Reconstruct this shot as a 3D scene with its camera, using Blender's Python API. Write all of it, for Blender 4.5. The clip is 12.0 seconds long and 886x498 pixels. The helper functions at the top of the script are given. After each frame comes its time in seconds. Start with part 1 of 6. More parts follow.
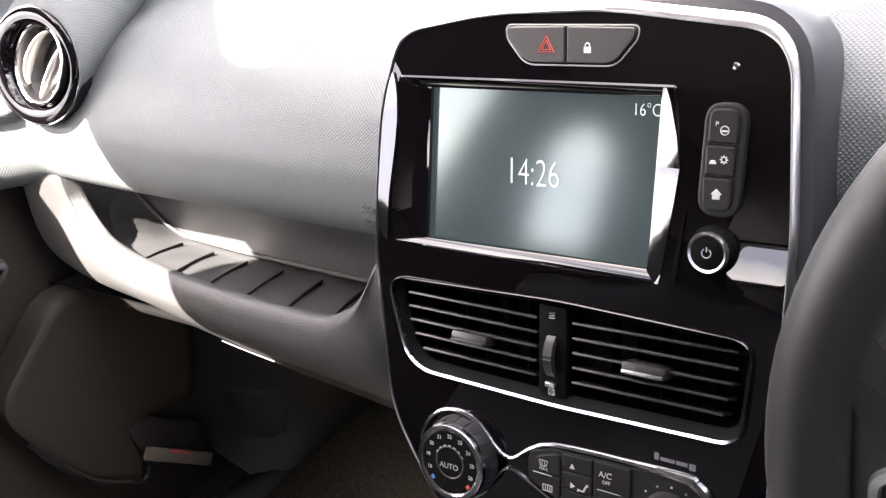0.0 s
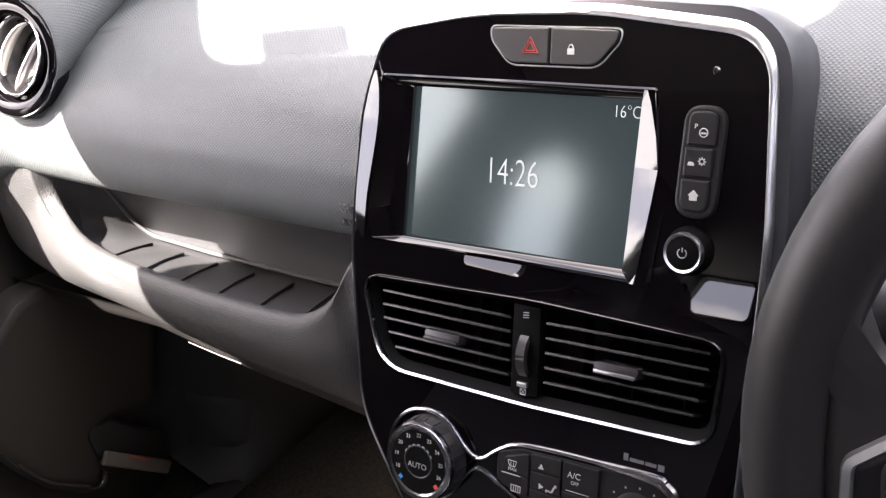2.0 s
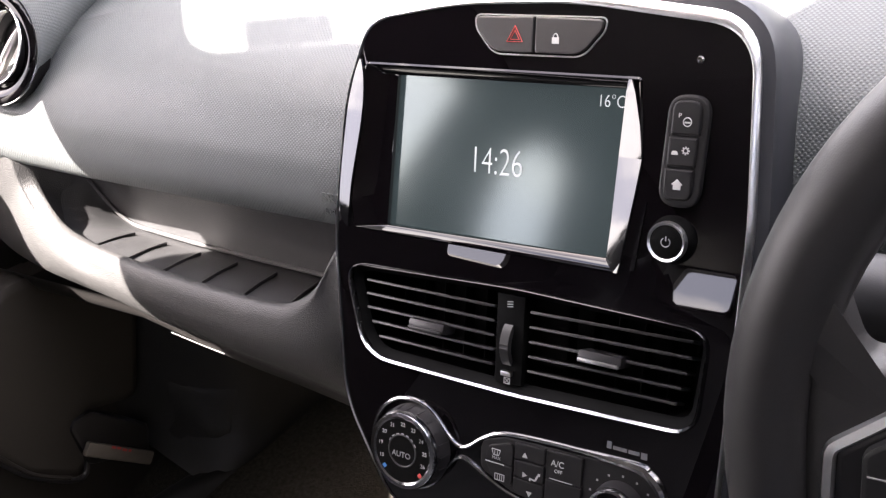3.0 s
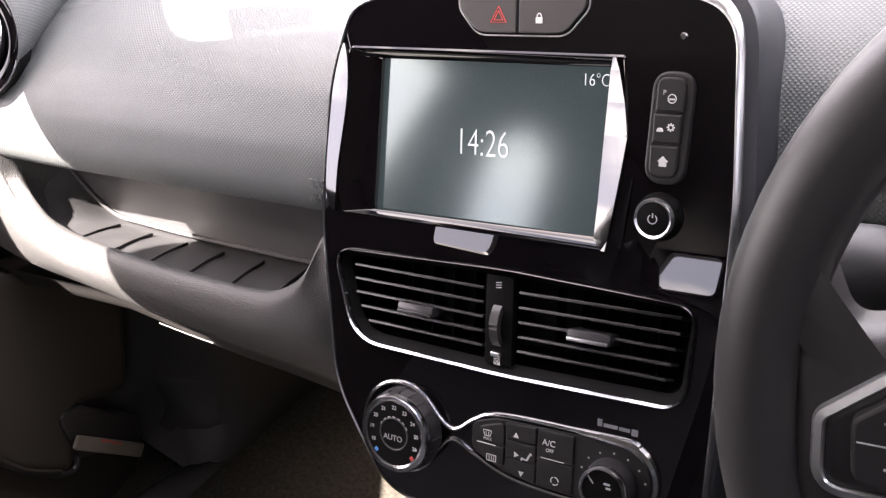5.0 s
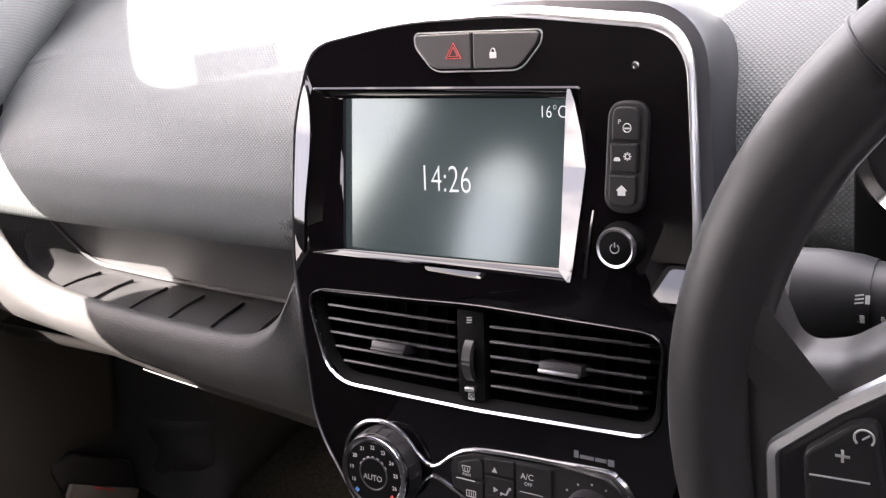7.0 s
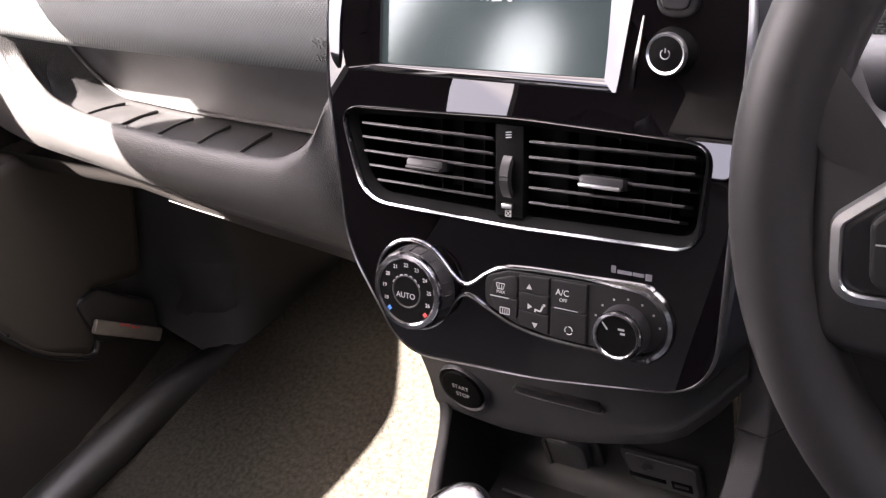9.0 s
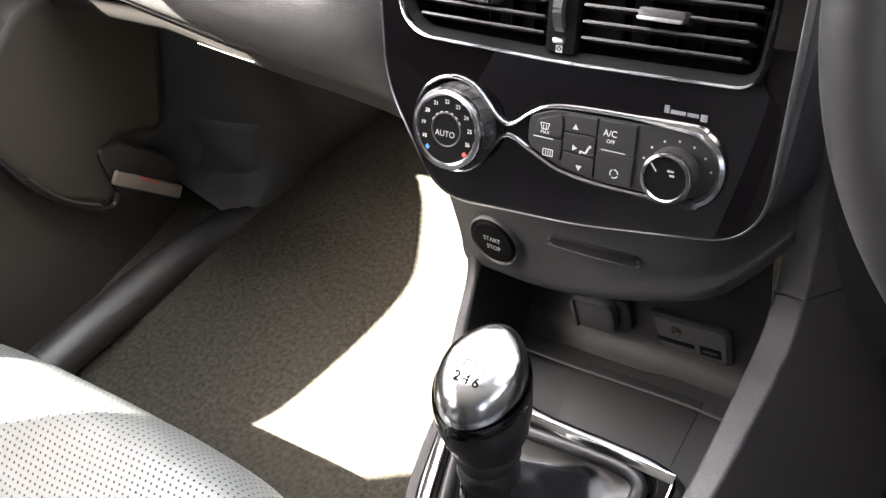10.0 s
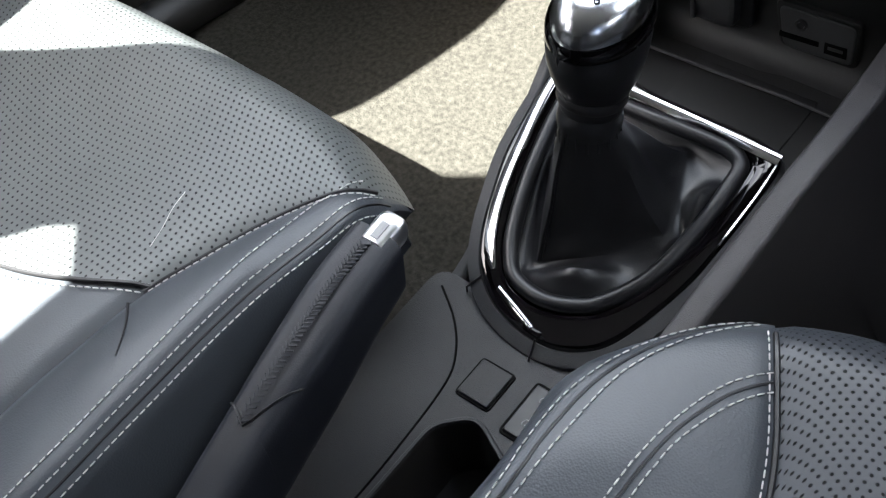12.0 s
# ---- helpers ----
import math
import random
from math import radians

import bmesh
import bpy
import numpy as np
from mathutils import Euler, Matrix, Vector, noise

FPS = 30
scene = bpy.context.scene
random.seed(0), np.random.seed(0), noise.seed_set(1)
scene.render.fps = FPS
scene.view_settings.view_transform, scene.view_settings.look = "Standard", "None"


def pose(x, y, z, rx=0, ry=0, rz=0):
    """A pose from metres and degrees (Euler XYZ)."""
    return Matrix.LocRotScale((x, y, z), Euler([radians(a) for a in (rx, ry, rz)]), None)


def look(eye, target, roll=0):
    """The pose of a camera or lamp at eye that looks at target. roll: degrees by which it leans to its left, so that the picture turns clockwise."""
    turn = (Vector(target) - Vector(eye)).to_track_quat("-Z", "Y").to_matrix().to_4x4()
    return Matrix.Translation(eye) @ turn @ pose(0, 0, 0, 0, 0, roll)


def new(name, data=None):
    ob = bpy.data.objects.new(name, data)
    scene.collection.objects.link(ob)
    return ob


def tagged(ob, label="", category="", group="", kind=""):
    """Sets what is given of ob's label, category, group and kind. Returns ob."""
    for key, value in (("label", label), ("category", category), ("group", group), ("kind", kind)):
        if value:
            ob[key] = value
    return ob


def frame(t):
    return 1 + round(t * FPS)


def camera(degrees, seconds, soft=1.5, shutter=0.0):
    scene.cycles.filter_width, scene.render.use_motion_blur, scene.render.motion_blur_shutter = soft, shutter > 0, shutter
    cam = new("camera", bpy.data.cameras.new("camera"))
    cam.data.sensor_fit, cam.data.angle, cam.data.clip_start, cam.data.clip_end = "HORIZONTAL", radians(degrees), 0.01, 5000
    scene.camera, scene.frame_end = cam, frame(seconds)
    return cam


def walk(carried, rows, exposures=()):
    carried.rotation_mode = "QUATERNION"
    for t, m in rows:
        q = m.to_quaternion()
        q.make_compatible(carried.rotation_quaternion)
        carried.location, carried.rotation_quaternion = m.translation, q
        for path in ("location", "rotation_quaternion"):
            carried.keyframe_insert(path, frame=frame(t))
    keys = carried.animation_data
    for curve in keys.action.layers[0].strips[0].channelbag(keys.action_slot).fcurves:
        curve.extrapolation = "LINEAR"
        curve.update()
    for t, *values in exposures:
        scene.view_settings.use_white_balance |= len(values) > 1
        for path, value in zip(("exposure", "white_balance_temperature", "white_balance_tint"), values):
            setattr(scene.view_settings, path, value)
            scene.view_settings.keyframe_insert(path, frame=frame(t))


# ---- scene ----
cam = camera(47.6, 12.0, soft=1.3)
PATH = [
    (0, (0.3075, -0.3838, 0.8741), (-0.2864, 0.1770, 0.2973), -22.56),
    (0.5, (0.3044, -0.4044, 0.8749), (-0.2802, 0.1931, 0.3260), -19.23),
    (1, (0.2992, -0.4097, 0.8617), (-0.2797, 0.1771, 0.2955), -18.82),
    (1.5, (0.3013, -0.4074, 0.8602), (-0.2785, 0.1837, 0.2995), -18.71),
    (2, (0.3047, -0.4045, 0.8609), (-0.2634, 0.1962, 0.2984), -18.63),
    (2.5, (0.3050, -0.4031, 0.8600), (-0.2525, 0.2015, 0.2909), -18.39),
    (3, (0.3043, -0.4062, 0.8597), (-0.2488, 0.1985, 0.2867), -18.02),
    (5, (0.3044, -0.4109, 0.8563), (-0.2357, 0.1954, 0.2727), -18.69),
    (5.5, (0.3040, -0.4083, 0.8402), (-0.2334, 0.1759, 0.2320), -19.17),
    (6, (0.3082, -0.4065, 0.8488), (-0.2243, 0.1885, 0.2468), -19.70),
    (6.5, (0.3078, -0.4082, 0.8522), (-0.2343, 0.1823, 0.2543), -20.73),
    (7, (0.3217, -0.3928, 0.8571), (-0.2236, 0.2246, 0.2902), -21.42),
    (7.2, (0.3293, -0.3790, 0.8528), (-0.2115, 0.2426, 0.2861), -21.22),
    (8.8, (0.3095, -0.4139, 0.8375), (-0.2240, 0.1501, 0.2072), -21.71),
    (9, (0.3060, -0.4247, 0.8253), (-0.2324, 0.1115, 0.1752), -22.38),
    (9.5, (0.2929, -0.4416, 0.7981), (-0.2464, 0.0302, 0.1005), -23.88),
    (10, (0.2885, -0.4576, 0.7844), (-0.2386, 0.0133, 0.0769), -21.17),
    (10.5, (0.2885, -0.4635, 0.7822), (-0.2313, 0.0106, 0.0715), -20.20),
    (11, (0.2847, -0.4777, 0.7741), (-0.2385, -0.0412, 0.0422), -20.90),
    (11.5, (0.2937, -0.5235, 0.7224), (-0.2365, -0.1389, -0.0332), -20.18),
    (12, (0.2951, -0.5626, 0.6825), (-0.2221, -0.2242, -0.1036), -19.98),
]
walk(cam, [(t, look(eye, target, roll)) for t, eye, target, roll in PATH],
     exposures=[(0.0, 4.45, 6700, 18), (0.45, 3.95, 6600, 17), (1.2, 3.9, 6600, 19), (3.0, 4.0, 6650, 20), (6.0, 4.25, 6800, 23), (7.0, 4.08, 6750, 21), (9.0, 4.7, 6850, 24), (9.6, 5.55, 6850, 17), (10.6, 5.45, 6550, 9), (11.1, 5.2, 6500, 8), (11.4, 4.45, 6250, 6), (12.0, 4.03, 6050, 7)])

# ---- daylight ----
SUN_FROM = Vector((-0.50, -0.50, 1.0)).normalized()
world = bpy.data.worlds.new("world")
scene.world = world
world.use_nodes = True
wn = world.node_tree.nodes
sky = wn.new("ShaderNodeTexSky")
sky.sky_type = "NISHITA"
sky.sun_disc = False
sky.dust_density = 4.0
sky.air_density = 0.8
sky.ozone_density = 0.6
sky.sun_elevation = math.asin(SUN_FROM.z)
sky.sun_rotation = math.atan2(SUN_FROM.x, SUN_FROM.y)
# broken white cloud over the blue
way = wn.new("ShaderNodeTexCoord")
stretch = wn.new("ShaderNodeMapping")
stretch.inputs["Scale"].default_value = (1.0, 1.0, 2.2)
puffs = wn.new("ShaderNodeTexNoise")
puffs.inputs["Scale"].default_value = 6.0
puffs.inputs["Detail"].default_value = 7
puffs.inputs["Distortion"].default_value = 0.4
cover = wn.new("ShaderNodeMapRange")
cover.inputs["From Min"].default_value = 0.45
cover.inputs["From Max"].default_value = 0.58
cloudy = wn.new("ShaderNodeMix")
cloudy.data_type = "RGBA"
cloudy.inputs[7].default_value = (12.4, 12.2, 11.8, 1)
for a, b in ((way.outputs["Generated"], stretch.inputs["Vector"]), (stretch.outputs[0], puffs.inputs["Vector"]), (puffs.outputs[0], cover.inputs["Value"]), (cover.outputs[0], cloudy.inputs[0]),
             (sky.outputs[0], cloudy.inputs[6]), (cloudy.outputs[2], wn["Background"].inputs[0])):
    world.node_tree.links.new(a, b)
wn["Background"].inputs[1].default_value = 0.078
sun = new("sun", bpy.data.lights.new("sun", "SUN"))
sun.data.energy = 5.0
sun.data.angle = radians(0.6)
sun.data.color = (1.0, 0.97, 0.88)
sun.matrix_world = look(SUN_FROM * 5, (0, 0, 0))


# ---- materials ----
def material(name, color, rough=0.5, metal=0.0, bump=0.0, scale=400.0, vary=0.0, vary_scale=12.0, coat=0.0, pattern="noise", spec=0.5, rough_vary=0.0):
    """Plain surface with two scales of variation: a fine relief and a slow tint."""
    m = bpy.data.materials.new(name)
    m.use_nodes = True
    nt = m.node_tree
    b = nt.nodes["Principled BSDF"]
    b.inputs["Roughness"].default_value = rough
    b.inputs["Metallic"].default_value = metal
    b.inputs["Coat Weight"].default_value = coat
    b.inputs["Coat Roughness"].default_value = 0.03
    b.inputs["Specular IOR Level"].default_value = spec
    b.inputs["Base Color"].default_value = (*color, 1)
    tc = nt.nodes.new("ShaderNodeTexCoord")
    if vary or rough_vary:
        n = nt.nodes.new("ShaderNodeTexNoise")
        n.inputs["Scale"].default_value = vary_scale
        n.inputs["Detail"].default_value = 6
        nt.links.new(tc.outputs["Object"], n.inputs["Vector"])
        if vary:
            ramp = nt.nodes.new("ShaderNodeMapRange")
            ramp.inputs["To Min"].default_value = 1 - vary
            ramp.inputs["To Max"].default_value = 1 + vary
            nt.links.new(n.outputs[0], ramp.inputs["Value"])
            mul = nt.nodes.new("ShaderNodeVectorMath")
            mul.operation = "SCALE"
            mul.inputs[0].default_value = color
            nt.links.new(ramp.outputs[0], mul.inputs["Scale"])
            nt.links.new(mul.outputs[0], b.inputs["Base Color"])
        if rough_vary:
            rr = nt.nodes.new("ShaderNodeMapRange")
            rr.inputs["To Min"].default_value = rough - rough_vary
            rr.inputs["To Max"].default_value = rough + rough_vary
            nt.links.new(n.outputs[0], rr.inputs["Value"])
            nt.links.new(rr.outputs[0], b.inputs["Roughness"])
    if bump:
        if pattern == "noise":
            t = nt.nodes.new("ShaderNodeTexNoise")
            t.inputs["Detail"].default_value = 3
        else:
            t = nt.nodes.new("ShaderNodeTexVoronoi")
        t.inputs["Scale"].default_value = scale
        nt.links.new(tc.outputs["Object"], t.inputs["Vector"])
        bp = nt.nodes.new("ShaderNodeBump")
        bp.inputs["Strength"].default_value = bump
        bp.inputs["Distance"].default_value = 0.001
        nt.links.new(t.outputs[0], bp.inputs["Height"])
        nt.links.new(bp.outputs[0], b.inputs["Normal"])
    return m


def dotted(name, color, dark, pitch, size, rough, raised, stagger=0.5):
    """Staggered rows of small dots over a plain base: perforated leather or a moulded weave. Rows run along the object's x and its longest other way."""
    m = material(name, color, rough, vary=0.12, vary_scale=30)
    nt = m.node_tree
    b = nt.nodes["Principled BSDF"]
    old = b.inputs["Base Color"].links[0].from_socket
    tc = nt.nodes.new("ShaderNodeTexCoord")
    sep = nt.nodes.new("ShaderNodeSeparateXYZ")
    nt.links.new(tc.outputs["UV"], sep.inputs[0])

    def calc(op, a, c, d=None):
        n = nt.nodes.new("ShaderNodeMath")
        n.operation = op
        for i, v in enumerate((a, c, d)):
            if v is None:
                continue
            if isinstance(v, (int, float)):
                n.inputs[i].default_value = v
            else:
                nt.links.new(v, n.inputs[i])
        return n.outputs[0]
    v = calc("DIVIDE", sep.outputs[1], pitch[1])
    row = calc("FLOOR", v, 0)
    odd = calc("MULTIPLY", calc("MODULO", row, 2), stagger)
    u = calc("ADD", calc("DIVIDE", sep.outputs[0], pitch[0]), odd)
    fu = calc("SUBTRACT", calc("FRACT", u, 0), 0.5)
    fv = calc("SUBTRACT", calc("FRACT", v, 0), 0.5)
    fu2, fv2 = calc("MULTIPLY", fu, pitch[0]), calc("MULTIPLY", fv, pitch[1])
    dist = calc("SQRT", calc("ADD", calc("MULTIPLY", fu2, fu2), calc("MULTIPLY", fv2, fv2)), 0)
    mask = nt.nodes.new("ShaderNodeMapRange")
    mask.inputs["From Min"].default_value = size * 0.7
    mask.inputs["From Max"].default_value = size * 1.25
    mask.inputs["To Min"].default_value = 1.0
    mask.inputs["To Max"].default_value = 0.0
    nt.links.new(dist, mask.inputs["Value"])
    if dark is not None:
        mix = nt.nodes.new("ShaderNodeMix")
        mix.data_type = "RGBA"
        nt.links.new(mask.outputs[0], mix.inputs[0])
        nt.links.new(old, mix.inputs[6])
        mix.inputs[7].default_value = (*dark, 1)
        nt.links.new(mix.outputs[2], b.inputs["Base Color"])
        if raised < 0:
            gloss = nt.nodes.new("ShaderNodeMapRange")
            gloss.inputs["To Min"].default_value = 0.5
            gloss.inputs["To Max"].default_value = 0.15
            nt.links.new(mask.outputs[0], gloss.inputs["Value"])
            nt.links.new(gloss.outputs[0], b.inputs["Specular IOR Level"])
    bp = nt.nodes.new("ShaderNodeBump")
    bp.inputs["Strength"].default_value = abs(raised)
    bp.inputs["Distance"].default_value = 0.0006
    bp.invert = raised < 0
    nt.links.new(mask.outputs[0], bp.inputs["Height"])
    nt.links.new(bp.outputs[0], b.inputs["Normal"])
    return m


DASH_SKIN = dotted("dash_skin", (0.077, 0.084, 0.084), (0.094, 0.102, 0.102), (0.0032, 0.0016), 0.00075, 0.5, 0.55)
DASH_GRAIN = material("dash_grain", (0.038, 0.0375, 0.037), 0.5, bump=0.45, scale=1050, vary=0.2, vary_scale=140, pattern="voronoi")
LOW_PLASTIC = material("low_plastic", (0.034, 0.034, 0.035), 0.48, bump=0.3, scale=1400, vary=0.16, vary_scale=60, pattern="voronoi")
DARK_PLASTIC = material("dark_plastic", (0.017, 0.0155, 0.0145), 0.45, bump=0.2, scale=900, vary=0.15, vary_scale=18)
SATIN_BLACK = material("satin_black", (0.014, 0.013, 0.014), 0.38, vary=0.1, vary_scale=60, rough_vary=0.05)
BUTTON_GREY = material("button_grey", (0.016, 0.0155, 0.0155), 0.42, vary=0.08, vary_scale=80, rough_vary=0.05)
KEY_BLACK = material("key_black", (0.009, 0.0085, 0.009), 0.45, vary=0.1, vary_scale=80, rough_vary=0.05, spec=0.3)
PIANO = material("piano_black", (0.0025, 0.002, 0.0025), 0.012, spec=0.42, vary=0.3, vary_scale=15, rough_vary=0.01)
CHROME = material("chrome", (0.55, 0.55, 0.56), 0.1, 1.0, vary=0.04, vary_scale=50, rough_vary=0.04)
BRIGHT = material("bright_metal", (0.46, 0.46, 0.47), 0.17, 1.0, vary=0.05, vary_scale=60, rough_vary=0.04)
SATIN_CHROME = material("satin_chrome", (0.70, 0.70, 0.70), 0.30, 1.0, vary=0.06, vary_scale=60, rough_vary=0.05)
SLAT = material("slat_black", (0.016, 0.0155, 0.016), 0.35, vary=0.1, vary_scale=70, rough_vary=0.06)
LEATHER = material("leather", (0.046, 0.051, 0.059), 0.42, bump=0.14, scale=800, vary=0.14, vary_scale=18, pattern="voronoi", rough_vary=0.07)
# console plastic darkened for the shade between the seats
SHADED_DECK = material("shaded_deck_plastic", (0.022, 0.0215, 0.022), 0.5, bump=0.35, scale=1300, vary=0.2, vary_scale=60, pattern="voronoi")
BOOT_LEATHER = material("boot_leather", (0.012, 0.012, 0.0135), 0.36, bump=0.06, scale=800, vary=0.15, vary_scale=25, pattern="voronoi", rough_vary=0.08)
WHEEL_LEATHER = material("wheel_leather", (0.025, 0.0235, 0.0235), 0.42, bump=0.05, scale=1400, vary=0.1, vary_scale=20, pattern="voronoi", rough_vary=0.05)
# one insert leather, light put into the colour: lit passenger seat, shaded driver seat
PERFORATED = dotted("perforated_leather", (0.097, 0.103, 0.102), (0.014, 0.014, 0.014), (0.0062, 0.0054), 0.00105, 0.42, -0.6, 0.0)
PERFORATED_SHADED = dotted("shaded_perforated_leather", (0.036, 0.039, 0.046), (0.004, 0.004, 0.004), (0.0058, 0.0037), 0.00085, 0.42, -0.6)
GRIP_LEATHER = material("grip_leather", (0.0095, 0.0108, 0.0160), 0.52, bump=0.08, scale=900, vary=0.15, vary_scale=25, pattern="voronoi", rough_vary=0.07)
SHROUD = material("shroud_plastic", (0.024, 0.025, 0.029), 0.4, bump=0.05, scale=1200, vary=0.12, vary_scale=20, pattern="voronoi")
SURROUND = material("surround_plastic", (0.05, 0.049, 0.05), 0.45, bump=0.1, scale=1200, vary=0.12, vary_scale=20, pattern="voronoi")
CAP_METAL = material("cap_metal", (0.60, 0.60, 0.61), 0.20, 1.0, vary=0.05, vary_scale=60, rough_vary=0.04)
# console plastic lightened for side light and haze on the driver's side
FLANK_LIT = material("flank_plastic_lit", (0.046, 0.043, 0.0445), 0.5, bump=0.25, scale=1500, vary=0.15, vary_scale=60, pattern="voronoi")
FACET = material("gloss_facet", (0.004, 0.004, 0.0045), 0.04, spec=0.65, coat=0.2, vary=0.2, vary_scale=20, rough_vary=0.015, bump=0.12, scale=24)
THREAD = material("thread", (0.55, 0.54, 0.52), 0.8, bump=0.3, scale=3000, vary=0.1, vary_scale=300)
PRINT_WHITE = material("print_white", (0.40, 0.40, 0.39), 0.5, vary=0.04, vary_scale=200)
PRINT_GREY = material("print_grey", (0.3, 0.3, 0.3), 0.5, vary=0.04, vary_scale=200)
BADGE = material("grey_badge", (0.12, 0.12, 0.13), 0.4, vary=0.3, vary_scale=300)
PRINT_RED = material("print_red", (0.55, 0.06, 0.05), 0.5, vary=0.04, vary_scale=200)
PRINT_BLUE = material("print_blue", (0.05, 0.2, 0.5), 0.5, vary=0.04, vary_scale=200)
CARPET = material("carpet", (0.037, 0.034, 0.028), 0.95, bump=1.0, scale=420, vary=0.95, vary_scale=190, spec=0.1)
DOOR_TRIM = material("door_trim", (0.023, 0.0195, 0.016), 0.5, bump=0.12, scale=1200, vary=0.12, vary_scale=9)
EMBOSS = material("embossed_mark", (0.105, 0.112, 0.112), 0.5, vary=0.08, vary_scale=200)
ENGRAVE = material("engraving", (0.10, 0.10, 0.10), 0.45, vary=0.08, vary_scale=200)
VENT_BLACK = material("vent_black", (0.0025, 0.0025, 0.0025), 0.6, vary=0.2, vary_scale=60, spec=0.06)
STALK = material("stalk_plastic", (0.013, 0.013, 0.0145), 0.48, bump=0.05, scale=1200, vary=0.1, vary_scale=40)
VANE = material("vane_metal", (0.62, 0.60, 0.56), 0.42, 0.7, vary=0.06, vary_scale=60)
# console plastic with the recess shade put into its colour
SHADED_RECESS = material("shaded_recess_plastic", (0.008, 0.008, 0.008), 0.55, bump=0.1, scale=1300, vary=0.12, vary_scale=20, spec=0.4)
HEADLINER = material("headliner", (0.30, 0.295, 0.28), 0.9, vary=0.05, vary_scale=30)
ASPHALT = material("asphalt", (0.10, 0.10, 0.10), 0.9, bump=0.5, scale=60, vary=0.2, vary_scale=3)


def lit_display(name):
    m = material(name, (0.010, 0.014, 0.015), 0.12, rough_vary=0.02, vary=0.1, vary_scale=20, spec=0.75, coat=0.08)
    m.node_tree.nodes["Principled BSDF"].inputs["Coat Roughness"].default_value = 0.12
    b = m.node_tree.nodes["Principled BSDF"]
    b.inputs["Specular Tint"].default_value = (0.86, 1.0, 0.93, 1)
    b.inputs["Emission Color"].default_value = (0.46, 0.66, 0.68, 1)
    b.inputs["Emission Strength"].default_value = 0.0050
    return m


DISPLAY = lit_display("display")
DIGITS = material("digits", (0.3, 0.32, 0.32), 0.5)
DIGITS.node_tree.nodes["Principled BSDF"].inputs["Emission Color"].default_value = (0.8, 0.85, 0.85, 1)
DIGITS.node_tree.nodes["Principled BSDF"].inputs["Emission Strength"].default_value = 0.035


# ---- mesh helpers ----
def part(name, bm, mat, parent=None, label="", smooth=True, local=None):
    me = bpy.data.meshes.new(name)
    bmesh.ops.recalc_face_normals(bm, faces=bm.faces)
    for f in bm.faces:
        f.smooth = smooth
    if smooth:
        for e in bm.edges:
            if len(e.link_faces) == 2 and e.calc_face_angle(0) > radians(38):
                e.smooth = False
    bm.to_mesh(me)
    bm.free()
    me.materials.append(mat)
    ob = new(name, me)
    if parent is not None:
        ob.parent = parent
    if local is not None:
        ob.matrix_local = local
    if label:
        tagged(ob, label)
    return ob


def thing(name, label, category, m=None, group="", kind=""):
    ob = new(name)
    ob.empty_display_size = 0.02
    if m is not None:
        ob.matrix_world = m
    return tagged(ob, label, category, group, kind)


def spline(points, n, closed=False):
    """Points of a smooth curve (Catmull-Rom) through the control points, n a span."""
    p = [Vector(q) for q in points]
    out = []
    k = len(p)
    for i in range(k if closed else k - 1):
        if closed:
            a, b, c, d = p[i - 1], p[i], p[(i + 1) % k], p[(i + 2) % k]
        else:
            a, b, c, d = p[max(i - 1, 0)], p[i], p[i + 1], p[min(i + 2, k - 1)]
        for j in range(n):
            t = j / n
            out.append(0.5 * (2 * b + (c - a) * t + (2 * a - 5 * b + 4 * c - d) * t * t + (3 * b - 3 * c + d - a) * t ** 3))
    if not closed:
        out.append(p[-1].copy())
    return out


def rounded(corners, seg=8):
    """A closed outline from corners (x, y, radius)."""
    out = []
    k = len(corners)
    for i in range(k):
        x, y, r = corners[i]
        p = Vector((x, y))
        a = (Vector(corners[i - 1][:2]) - p)
        b = (Vector(corners[(i + 1) % k][:2]) - p)
        la, lb = a.length, b.length
        a.normalize(), b.normalize()
        ang = a.angle(b)
        d = min(r / math.tan(ang / 2) if ang < 3.1 else r * 0.2, la * 0.49, lb * 0.49)
        s, e = p + a * d, p + b * d
        for j in range(seg + 1):
            t = j / seg
            out.append((1 - t) ** 2 * s + 2 * t * (1 - t) * p + t * t * e)
    return [Vector((q.x, q.y, 0)) for q in out]


def offset(outline, dist):
    """The closed outline moved outwards by dist, a number or a function of the point."""
    k = len(outline)
    area = sum(outline[i].x * outline[(i + 1) % k].y - outline[(i + 1) % k].x * outline[i].y for i in range(k))
    sgn = 1 if area > 0 else -1
    out = []
    for i in range(k):
        t = (outline[(i + 1) % k] - outline[i - 1])
        t.z = 0
        t.normalize()
        n = Vector((t.y, -t.x, 0)) * sgn
        out.append(outline[i] + n * (dist(outline[i]) if callable(dist) else dist))
    return out


def lift(points, h):
    return [Vector((p.x, p.y, h)) for p in points]


